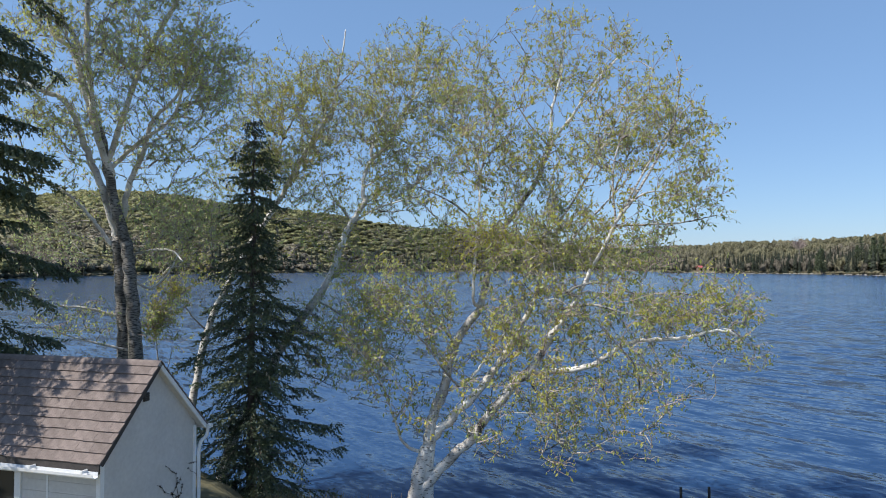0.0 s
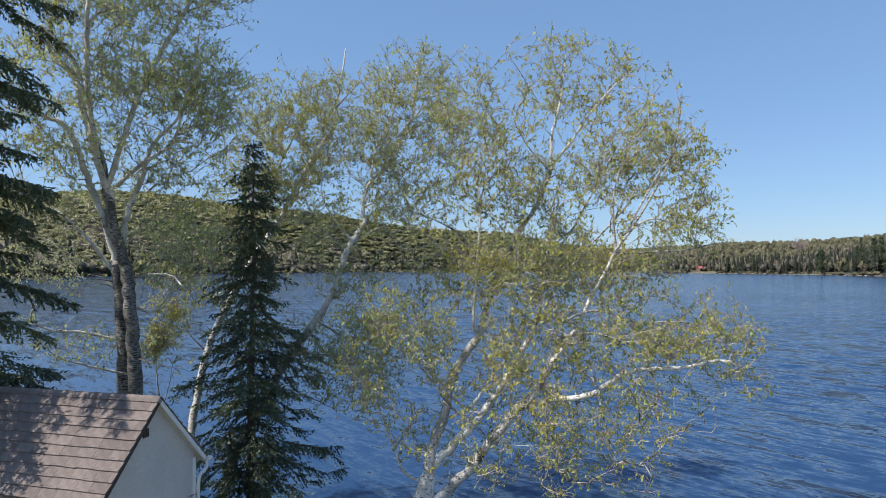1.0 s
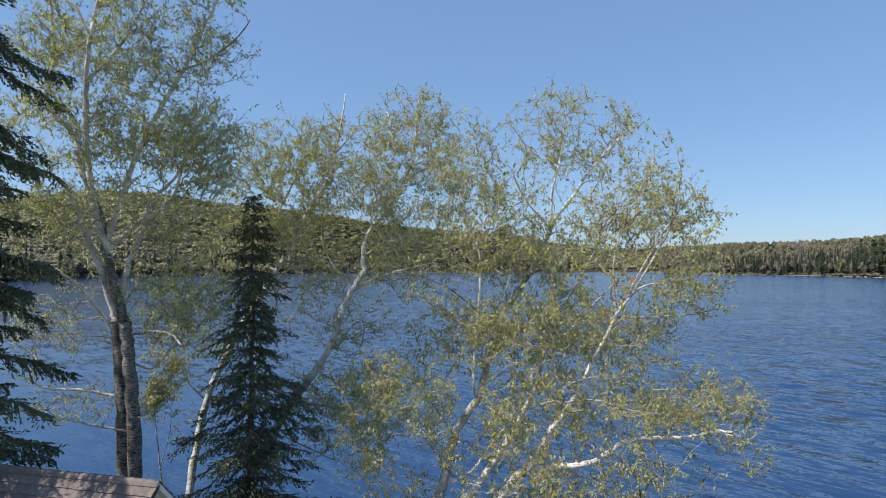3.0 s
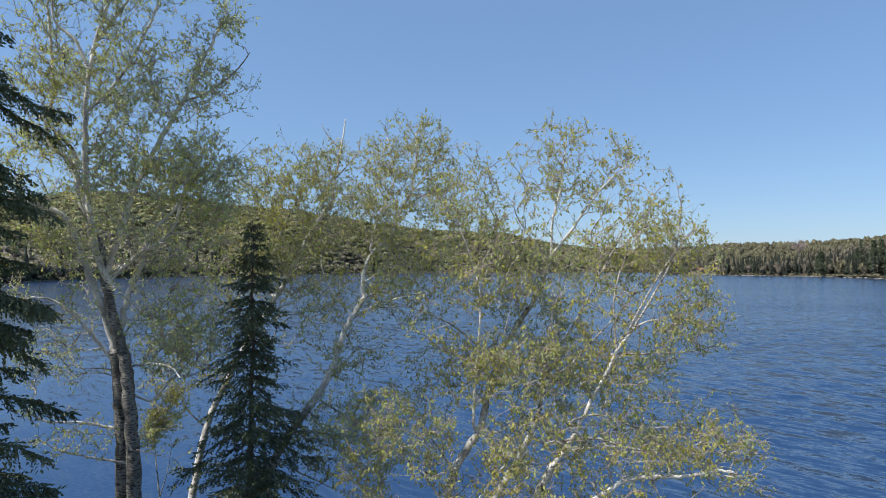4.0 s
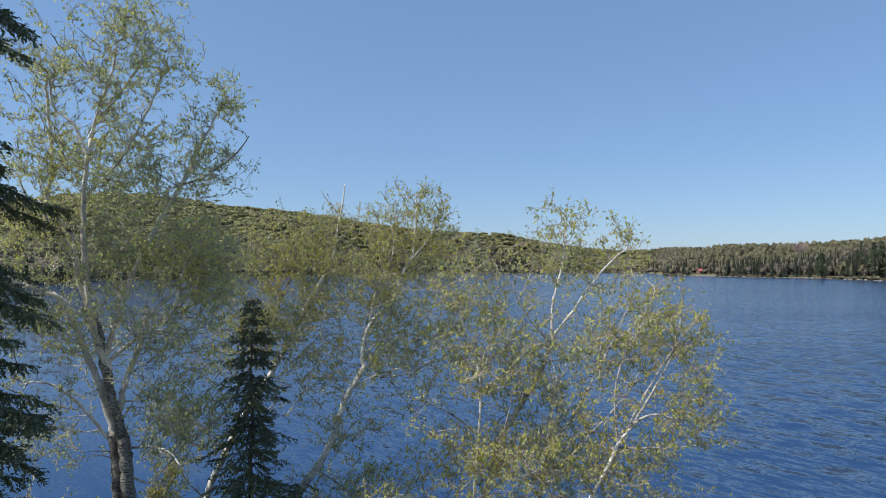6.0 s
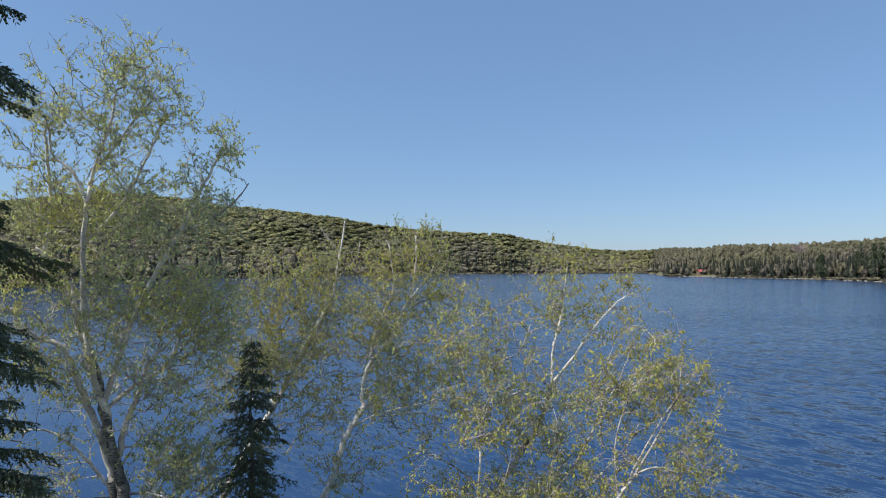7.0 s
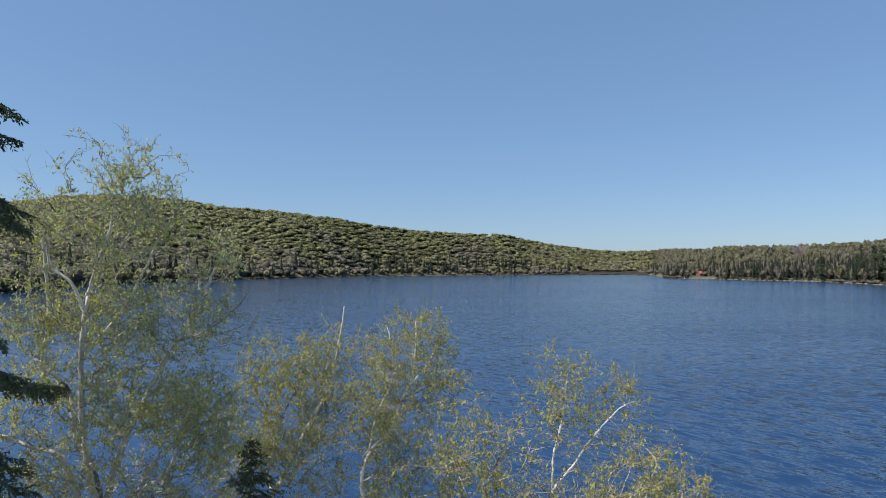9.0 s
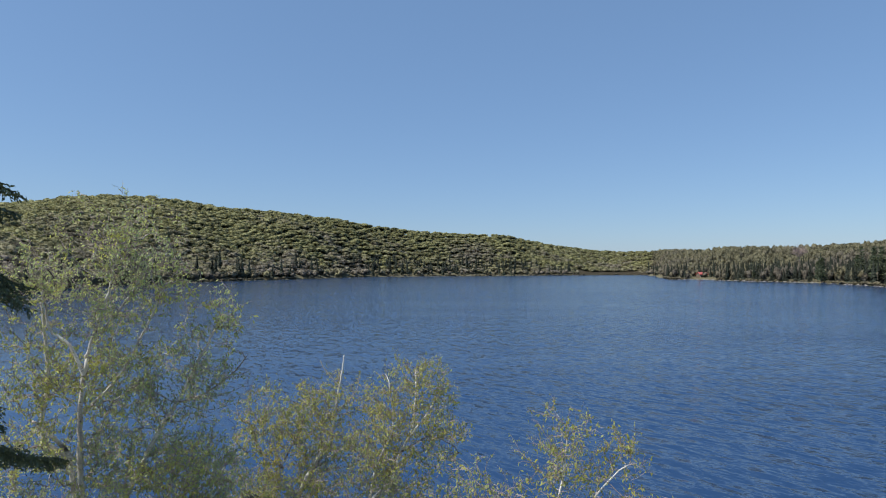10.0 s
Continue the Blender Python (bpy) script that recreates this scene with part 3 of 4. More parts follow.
    grow(0.06, 0.02, (-9.12, 18.00, 5.85), (-9.98, 17.67, 6.11), (-10.72, 17.33, 6.21), (-11.28, 17.00, 6.61))
    grow(0.05, 0.015, (-8.94, 18.00, 4.90), (-9.80, 17.67, 5.17), (-10.39, 17.33, 5.44), (-10.96, 17.00, 5.93))
    grow(0.05, 0.02, (-8.73, 18.00, 6.81), (-8.25, 18.00, 6.65), (-7.77, 18.00, 7.14), (-7.38, 18.00, 7.94))

def limbs_leaning(grow):
    grow(0.17, 0.13, (-6.70, 19.50, 1.10), (-6.19, 19.75, 2.58), (-5.66, 20.00, 3.58), (-5.02, 20.25, 4.88), (-4.24, 20.50, 6.03))
    grow(0.13, 0.09, (-4.24, 20.50, 6.03), (-3.61, 20.62, 7.03), (-3.32, 20.75, 8.05), (-2.97, 20.88, 8.81), (-2.58, 21.00, 9.47))
    grow(0.08, 0.03, (-2.68, 21.00, 9.75), (-2.51, 21.17, 10.68), (-1.78, 21.33, 11.54), (-1.45, 21.50, 12.36), (-1.04, 21.67, 13.20), (-0.91, 21.83, 14.54), (-0.96, 22.00, 15.32))
    grow(0.05, 0.015, (-2.40, 21.00, 11.05), (-2.19, 21.25, 12.12), (-1.70, 21.50, 13.22), (-1.82, 21.75, 14.55), (-2.04, 22.00, 15.13))
    grow(0.04, 0.015, (-2.58, 21.00, 9.94), (-1.84, 21.00, 10.40), (-1.19, 21.00, 10.27))
    grow(0.05, 0.015, (-3.19, 21.00, 8.56), (-2.28, 20.83, 9.16), (-1.17, 20.67, 9.48), (-0.25, 20.50, 9.71))
    grow(0.04, 0.015, (-1.32, 21.50, 12.46), (-0.46, 21.50, 12.93), (0.31, 21.50, 12.65), (0.59, 21.50, 12.27))
    grow(0.05, 0.015, (-1.19, 21.50, 12.84), (-0.46, 21.75, 13.77), (0.02, 22.00, 14.93))
    grow(0.04, 0.015, (-4.13, 20.70, 6.20), (-3.38, 20.63, 5.75), (-2.63, 20.57, 5.21), (-1.71, 20.50, 4.94))
    grow(0.04, 0.015, (-4.81, 20.50, 5.12), (-3.87, 20.33, 5.14), (-2.94, 20.17, 4.98), (-2.03, 20.00, 4.91))
    grow(0.04, 0.012, (-5.13, 20.30, 4.78), (-4.74, 20.20, 4.08), (-4.00, 20.10, 3.74), (-3.26, 20.00, 3.40))
    grow(0.05, 0.015, (-3.04, 21.00, 8.83), (-3.63, 21.17, 9.52), (-4.04, 21.33, 10.23), (-4.18, 21.50, 11.13))

def limbs_slender(grow):
    grow(0.14, 0.11, (-7.94, 20.00, 1.65), (-7.92, 20.33, 3.34), (-7.70, 20.67, 5.11), (-7.01, 21.00, 6.94))
    grow(0.11, 0.07, (-7.01, 21.00, 6.94), (-6.33, 21.20, 8.26), (-5.63, 21.40, 9.42), (-5.11, 21.60, 10.45), (-4.54, 21.80, 11.66), (-4.04, 22.00, 12.56))
    grow(0.06, 0.02, (-3.89, 22.00, 12.49), (-3.72, 22.00, 13.76), (-3.51, 22.00, 14.93), (-3.38, 22.00, 15.91))
    grow(0.05, 0.015, (-6.02, 22.00, 9.68), (-5.78, 22.00, 11.23), (-5.36, 22.00, 12.20), (-4.87, 22.00, 13.17), (-4.68, 22.00, 14.15))
    grow(0.04, 0.012, (-5.55, 22.00, 11.81), (-6.18, 22.00, 12.20), (-6.63, 22.00, 13.17), (-6.74, 22.00, 13.76))
    grow(0.04, 0.012, (-4.76, 22.00, 11.23), (-4.18, 22.00, 12.20), (-4.39, 22.00, 13.56), (-5.18, 22.00, 14.54))
    grow(0.04, 0.012, (-3.72, 22.00, 13.56), (-3.02, 22.00, 14.34), (-2.83, 22.00, 15.13))
    grow(0.03, 0.012, (-3.61, 22.00, 14.54), (-4.10, 22.00, 15.13), (-4.30, 22.00, 15.52))
    grow(0.04, 0.012, (-7.73, 21.00, 5.07), (-8.24, 20.83, 5.64), (-8.54, 20.67, 6.21), (-8.85, 20.50, 6.76))

def limbs_bank(grow):
    grow(0.22, 0.17, (-0.72, 15.20, 1.52), (-0.57, 15.25, 2.23), (-0.35, 15.30, 2.95))
    grow(0.15, 0.06, (-0.35, 15.30, 2.95), (-0.22, 15.58, 3.70), (0.03, 15.86, 4.19), (0.16, 16.13, 4.85), (0.45, 16.41, 5.51), (0.98, 16.69, 6.25), (1.30, 16.97, 7.37), (1.74, 17.24, 8.45), (2.53, 17.52, 9.54), (3.09, 17.80, 10.78))
    grow(0.055, 0.015, (3.06, 17.80, 10.76), (3.09, 17.85, 11.68), (3.34, 17.90, 12.64), (3.47, 17.95, 13.60), (3.56, 18.00, 14.41))
    grow(0.05, 0.015, (3.06, 17.80, 10.76), (3.60, 17.73, 11.44), (4.06, 17.65, 12.15), (4.73, 17.57, 12.94), (5.26, 17.50, 13.33))
    grow(0.035, 0.012, (2.99, 17.60, 10.59), (2.44, 17.57, 11.22), (2.05, 17.53, 11.84), (1.89, 17.50, 12.47))
    grow(0.05, 0.015, (0.77, 16.20, 6.43), (0.88, 16.35, 8.09), (0.97, 16.50, 9.66), (0.68, 16.65, 10.82), (0.31, 16.80, 11.78))
    grow(0.035, 0.012, (0.94, 16.50, 8.35), (0.23, 16.40, 8.92), (-0.56, 16.30, 9.28), (-1.21, 16.20, 9.49))
    grow(0.03, 0.012, (0.94, 16.50, 9.51), (1.28, 16.67, 10.81), (1.44, 16.83, 11.70), (1.00, 17.00, 12.45))
    grow(0.13, 0.06, (-0.32, 15.30, 2.88), (0.22, 15.54, 3.57), (0.92, 15.78, 4.21), (1.44, 16.02, 4.87), (2.04, 16.26, 5.81), (2.52, 16.50, 6.77))
    grow(0.055, 0.015, (2.52, 16.50, 6.77), (2.64, 16.60, 7.73), (2.86, 16.70, 8.93), (3.03, 16.80, 10.00))
    grow(0.04, 0.015, (2.10, 16.30, 7.39), (3.12, 16.30, 7.79), (3.77, 16.30, 8.46), (4.72, 16.30, 9.47), (5.16, 16.30, 10.26))
    grow(0.04, 0.012, (2.54, 16.30, 7.96), (3.28, 16.35, 8.81), (4.02, 16.40, 10.11), (4.56, 16.45, 11.12), (4.95, 16.50, 12.00))
    grow(0.05, 0.02, (0.15, 15.80, 4.20), (0.64, 15.70, 4.47), (0.91, 15.60, 4.79), (1.18, 15.50, 5.22), (1.59, 15.40, 5.78))
    grow(0.14, 0.09, (-0.62, 15.20, 1.72), (0.08, 15.24, 2.57), (0.76, 15.28, 3.23), (1.58, 15.32, 4.27), (2.26, 15.36, 4.94), (2.66, 15.40, 5.67))
    grow(0.075, 0.035, (2.66, 15.40, 5.67), (3.12, 15.47, 6.25), (3.62, 15.55, 7.14), (4.28, 15.62, 8.35), (4.72, 15.70, 8.90))
    grow(0.04, 0.012, (4.82, 15.70, 9.08), (5.41, 15.67, 10.08), (5.75, 15.65, 10.82), (5.90, 15.62, 11.86), (5.79, 15.60, 12.35))
    grow(0.04, 0.012, (4.23, 15.70, 8.27), (5.11, 15.60, 8.29), (6.05, 15.50, 8.36), (6.70, 15.40, 8.52))
    grow(0.035, 0.012, (4.44, 15.70, 8.69), (5.11, 15.60, 9.10), (5.84, 15.50, 9.02), (6.64, 15.40, 9.63))
    grow(0.035, 0.012, (4.65, 15.70, 8.97), (5.29, 15.67, 10.10), (5.85, 15.63, 10.94), (6.33, 15.60, 11.49))
    grow(0.035, 0.012, (4.30, 15.70, 8.41), (4.23, 15.67, 9.67), (4.58, 15.63, 10.80), (5.14, 15.60, 11.64))
    grow(0.09, 0.03, (2.20, 15.40, 4.69), (2.93, 15.26, 4.78), (3.57, 15.11, 4.93), (4.21, 14.97, 5.39), (4.83, 14.83, 5.54), (5.56, 14.69, 5.61), (6.29, 14.54, 5.79), (6.99, 14.40, 5.61))
    grow(0.04, 0.012, (2.76, 15.40, 6.19), (3.61, 15.25, 6.33), (4.38, 15.10, 6.14), (5.40, 14.95, 6.08), (6.41, 14.80, 6.49))
    grow(0.04, 0.012, (3.03, 15.40, 6.66), (3.77, 15.30, 6.87), (4.69, 15.20, 6.60), (5.73, 15.10, 6.61), (6.89, 15.00, 6.21))
    grow(0.05, 0.012, (-0.49, 15.30, 2.82), (-0.93, 15.24, 3.04), (-1.20, 15.18, 3.72), (-1.39, 15.12, 4.33), (-1.79, 15.06, 5.01), (-2.25, 15.00, 5.55))
    grow(0.03, 0.01, (-1.18, 15.30, 3.56), (-0.93, 15.23, 3.91), (-0.73, 15.17, 4.32), (-0.79, 15.10, 4.87))
    grow(0.035, 0.012, (0.08, 15.30, 4.70), (-0.53, 15.20, 5.52), (-1.13, 15.10, 6.07), (-1.79, 15.00, 6.35))
    grow(0.03, 0.012, (0.76, 15.40, 3.13), (1.16, 15.25, 2.83), (1.48, 15.10, 2.72))
    grow(0.035, 0.012, (2.00, 15.40, 4.62), (2.38, 15.27, 4.03), (2.69, 15.13, 3.40), (2.73, 15.00, 3.04))
    grow(0.03, 0.012, (3.65, 14.90, 4.96), (3.75, 14.80, 4.26), (3.92, 14.70, 3.63), (4.02, 14.60, 3.34))
    grow(0.03, 0.012, (4.85, 14.90, 5.49), (5.06, 14.75, 4.92), (5.06, 14.60, 4.43))
    grow(0.035, 0.012, (0.30, 16.00, 5.29), (-0.20, 15.93, 6.01), (-0.62, 15.87, 6.58), (-1.18, 15.80, 7.00))

def limbs_sapling(grow):
    grow(0.035, 0.012, (-8.28, 19.00, 2.42), (-8.41, 19.00, 3.59), (-8.55, 19.00, 4.77), (-8.66, 19.00, 5.78))
    grow(0.02, 0.008, (-8.41, 19.00, 3.59), (-8.17, 19.00, 4.43), (-8.05, 19.00, 5.27))



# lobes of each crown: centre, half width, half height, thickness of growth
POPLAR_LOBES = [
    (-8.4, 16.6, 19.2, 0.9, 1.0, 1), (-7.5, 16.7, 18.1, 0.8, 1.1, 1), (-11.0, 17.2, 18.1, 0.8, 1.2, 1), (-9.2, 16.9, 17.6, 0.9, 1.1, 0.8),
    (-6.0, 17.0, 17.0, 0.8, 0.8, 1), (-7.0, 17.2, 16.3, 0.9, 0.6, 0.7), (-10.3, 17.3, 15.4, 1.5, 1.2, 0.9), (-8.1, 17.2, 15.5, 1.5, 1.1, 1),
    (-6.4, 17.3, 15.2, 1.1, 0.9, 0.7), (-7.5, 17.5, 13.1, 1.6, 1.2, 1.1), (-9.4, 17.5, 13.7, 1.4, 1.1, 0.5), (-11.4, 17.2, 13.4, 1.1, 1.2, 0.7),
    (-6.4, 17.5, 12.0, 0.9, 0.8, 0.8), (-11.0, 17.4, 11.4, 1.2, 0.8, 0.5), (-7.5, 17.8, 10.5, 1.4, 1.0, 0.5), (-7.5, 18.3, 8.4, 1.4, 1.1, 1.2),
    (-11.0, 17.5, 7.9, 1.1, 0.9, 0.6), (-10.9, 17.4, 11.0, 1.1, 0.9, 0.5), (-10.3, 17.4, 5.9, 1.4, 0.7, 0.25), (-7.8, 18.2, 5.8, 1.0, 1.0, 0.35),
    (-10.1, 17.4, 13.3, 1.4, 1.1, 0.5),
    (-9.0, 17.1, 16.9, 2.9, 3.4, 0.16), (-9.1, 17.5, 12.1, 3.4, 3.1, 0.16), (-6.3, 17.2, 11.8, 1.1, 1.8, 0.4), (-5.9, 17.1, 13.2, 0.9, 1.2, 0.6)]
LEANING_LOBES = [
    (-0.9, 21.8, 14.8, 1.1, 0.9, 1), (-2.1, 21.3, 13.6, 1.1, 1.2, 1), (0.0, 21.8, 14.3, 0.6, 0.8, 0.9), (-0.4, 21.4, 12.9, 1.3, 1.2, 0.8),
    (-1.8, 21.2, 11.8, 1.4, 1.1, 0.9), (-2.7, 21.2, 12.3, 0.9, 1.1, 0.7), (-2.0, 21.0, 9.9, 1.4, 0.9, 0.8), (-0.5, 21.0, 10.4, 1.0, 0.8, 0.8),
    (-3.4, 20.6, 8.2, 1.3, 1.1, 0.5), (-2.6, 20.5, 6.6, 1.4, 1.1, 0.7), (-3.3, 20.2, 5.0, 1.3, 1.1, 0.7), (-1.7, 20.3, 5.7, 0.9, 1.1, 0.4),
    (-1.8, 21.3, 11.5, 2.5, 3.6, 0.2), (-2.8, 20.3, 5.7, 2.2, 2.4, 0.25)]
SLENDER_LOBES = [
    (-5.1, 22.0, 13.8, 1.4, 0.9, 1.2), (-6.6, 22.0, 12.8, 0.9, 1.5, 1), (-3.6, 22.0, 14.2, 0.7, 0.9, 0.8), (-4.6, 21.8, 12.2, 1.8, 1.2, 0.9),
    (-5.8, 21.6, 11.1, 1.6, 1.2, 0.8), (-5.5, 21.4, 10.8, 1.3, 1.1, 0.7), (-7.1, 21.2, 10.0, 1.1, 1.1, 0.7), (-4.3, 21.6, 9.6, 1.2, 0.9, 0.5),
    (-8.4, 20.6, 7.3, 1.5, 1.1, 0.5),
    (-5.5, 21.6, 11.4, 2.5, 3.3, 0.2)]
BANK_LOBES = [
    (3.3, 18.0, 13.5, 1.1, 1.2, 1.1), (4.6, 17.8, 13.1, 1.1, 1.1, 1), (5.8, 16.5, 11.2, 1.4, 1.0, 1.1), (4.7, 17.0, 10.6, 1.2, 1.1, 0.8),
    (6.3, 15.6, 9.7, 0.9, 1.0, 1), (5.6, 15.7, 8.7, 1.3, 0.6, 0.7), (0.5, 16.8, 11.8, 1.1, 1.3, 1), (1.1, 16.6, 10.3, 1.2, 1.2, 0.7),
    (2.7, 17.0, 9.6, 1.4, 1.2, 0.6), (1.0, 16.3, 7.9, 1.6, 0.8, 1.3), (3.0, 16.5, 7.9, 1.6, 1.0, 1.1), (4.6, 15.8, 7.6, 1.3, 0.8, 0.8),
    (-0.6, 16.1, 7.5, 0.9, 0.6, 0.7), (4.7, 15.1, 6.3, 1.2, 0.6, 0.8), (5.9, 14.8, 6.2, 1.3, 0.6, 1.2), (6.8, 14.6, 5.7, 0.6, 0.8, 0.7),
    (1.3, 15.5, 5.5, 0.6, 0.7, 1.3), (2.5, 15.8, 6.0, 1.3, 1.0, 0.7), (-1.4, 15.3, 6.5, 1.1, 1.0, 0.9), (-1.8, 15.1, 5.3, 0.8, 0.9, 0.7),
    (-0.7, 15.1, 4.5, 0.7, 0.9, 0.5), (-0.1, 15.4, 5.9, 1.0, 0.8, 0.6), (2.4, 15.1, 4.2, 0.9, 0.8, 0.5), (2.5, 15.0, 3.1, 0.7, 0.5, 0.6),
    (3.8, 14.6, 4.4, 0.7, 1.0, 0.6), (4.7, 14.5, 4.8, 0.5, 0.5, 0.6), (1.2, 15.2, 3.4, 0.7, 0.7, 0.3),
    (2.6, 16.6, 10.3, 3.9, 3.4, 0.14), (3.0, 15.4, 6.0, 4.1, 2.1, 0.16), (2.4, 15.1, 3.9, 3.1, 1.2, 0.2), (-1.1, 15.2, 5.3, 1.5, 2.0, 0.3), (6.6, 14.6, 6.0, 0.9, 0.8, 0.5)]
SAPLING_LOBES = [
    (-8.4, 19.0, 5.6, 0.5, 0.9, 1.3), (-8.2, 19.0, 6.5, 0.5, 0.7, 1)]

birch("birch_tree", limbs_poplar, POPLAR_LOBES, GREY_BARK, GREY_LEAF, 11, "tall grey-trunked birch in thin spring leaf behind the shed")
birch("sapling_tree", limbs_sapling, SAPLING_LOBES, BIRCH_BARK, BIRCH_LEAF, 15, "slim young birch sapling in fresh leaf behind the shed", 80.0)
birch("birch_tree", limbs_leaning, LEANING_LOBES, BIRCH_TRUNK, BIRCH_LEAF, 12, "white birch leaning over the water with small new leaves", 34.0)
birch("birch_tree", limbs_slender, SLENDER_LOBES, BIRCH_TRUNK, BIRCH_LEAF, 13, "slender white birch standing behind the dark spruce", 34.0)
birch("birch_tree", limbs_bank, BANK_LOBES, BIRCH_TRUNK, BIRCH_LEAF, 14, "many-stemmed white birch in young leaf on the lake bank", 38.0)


def spruce(name, x, y, z, height, reach, seed, label, step=0.36, count=7, droop=0.35, bare=0.03, thin=1.0, taper=0.82, cap=9.0, hang=0.0, low=1.0):
    """A spruce: a straight trunk with whorls of boughs, each set with hanging needle sprays."""
    rng = random.Random(seed)
    tree = new(name)
    tree.location = (x, y, z)
    v, f = [], []
    line = [Vector((rng.uniform(-1, 1) * 0.04, rng.uniform(-1, 1) * 0.04, height * i / 14 - (0.3 if i == 0 else 0))) for i in range(15)]
    tube(v, f, line, [max(0.012, height * 0.0135 * (1 - i / 14.3)) for i in range(15)], 9)
    mesh_part("trunk", mesh_of("trunk", v, f, SPRUCE_BARK, True), tree)
    bv, bf, sprays = [], [], []
    h = height * bare
    while h < height * 0.985:
        k = h / height
        r = min(cap, reach * (1 - k) ** taper * (0.9 + 0.1 * min(1, k * 5)))
        turn = rng.uniform(0, 6.28)
        for c in range(count):
            a = turn + 2 * math.pi * c / count + rng.uniform(-0.35, 0.35)
            length = max(0.15, r * rng.uniform(0.35, 1.35))
            sag = droop * rng.uniform(0.5, 1.4)
            rad, tan = Vector((math.cos(a), math.sin(a), 0)), Vector((-math.sin(a), math.cos(a), 0))
            lift = 0.25 if k > 0.8 else -sag * 0.3
            n = 5
            pts = [Vector((0, 0, h + rng.uniform(-0.12, 0.12))) + rad * length * (i / n)
                   + Vector((0, 0, length * (lift * (i / n) - sag * (i / n) ** 2 + 0.45 * sag * (i / n) ** 4))) + tan * (rng.uniform(-0.05, 0.05) * length)
                   for i in range(n + 1)]
            tube(bv, bf, pts, [0.018 * (1 - 0.75 * i / n) for i in range(n + 1)], 4)
            for i in range(max(4, int(length * 15 * thin))):
                q = rng.uniform(0.1, 1.0) * n
                j = min(n - 1, int(q))
                p = pts[j].lerp(pts[j + 1], q - j)
                side = rng.choice((-1, 1))
                wing = (rad * rng.uniform(0.4, 0.9) + tan * side * rng.uniform(0.4, 1.0) + Vector((0, 0, -rng.uniform(0.1, 0.75 + hang)))).normalized()
                span = min(0.55, 0.16 + 0.34 * length * (1.1 - q / n)) * rng.uniform(0.6, 1.2)
                for s in range(max(2, int(span / 0.075))):
                    e = p + wing * (span * (s + 0.5) / max(2, int(span / 0.075)))
                    w = (wing + any_way(rng) * 0.75).normalized()
                    flat = w.cross(any_way(rng)).normalized() * rng.uniform(0.016, 0.034)
                    w = w * rng.uniform(0.09, 0.16)
                    sprays.append((e - w * 0.4, e + flat, e + w * 0.6, e - flat))
        h += step * rng.uniform(0.75, 1.25) * (1.1 - 0.4 * k) * (low if k < 0.46 else 1.0)
    tagged(mesh_part("bough_growth", mesh_of("bough_growth", bv, bf, SPRUCE_BARK), tree), kind="stuff")
    mesh_part("needles", sheet_mesh("needles", np.array([[tuple(c) for c in q] for q in sprays]), 4, NEEDLES), tree, "dark green hanging needle sprays")
    return tagged(tree, label, "tree")


spruce("spruce_tree", -5.8, 19.3, ground_height(-5.8, 19.3), 11.85 - ground_height(-5.8, 19.3), 2.5, 21, "dense dark green spruce beside the white shed", step=0.38, count=7, thin=2.0, taper=0.6, bare=0.005, hang=0.5)
spruce("tall_spruce_tree", -11.6, 13.2, ground_height(-11.6, 13.2), 25.0, 4.0, 22, "very tall dark spruce with drooping open boughs", step=0.8, count=7, droop=0.5, thin=4.2, taper=0.5, cap=2.7, hang=1.0, low=0.55)


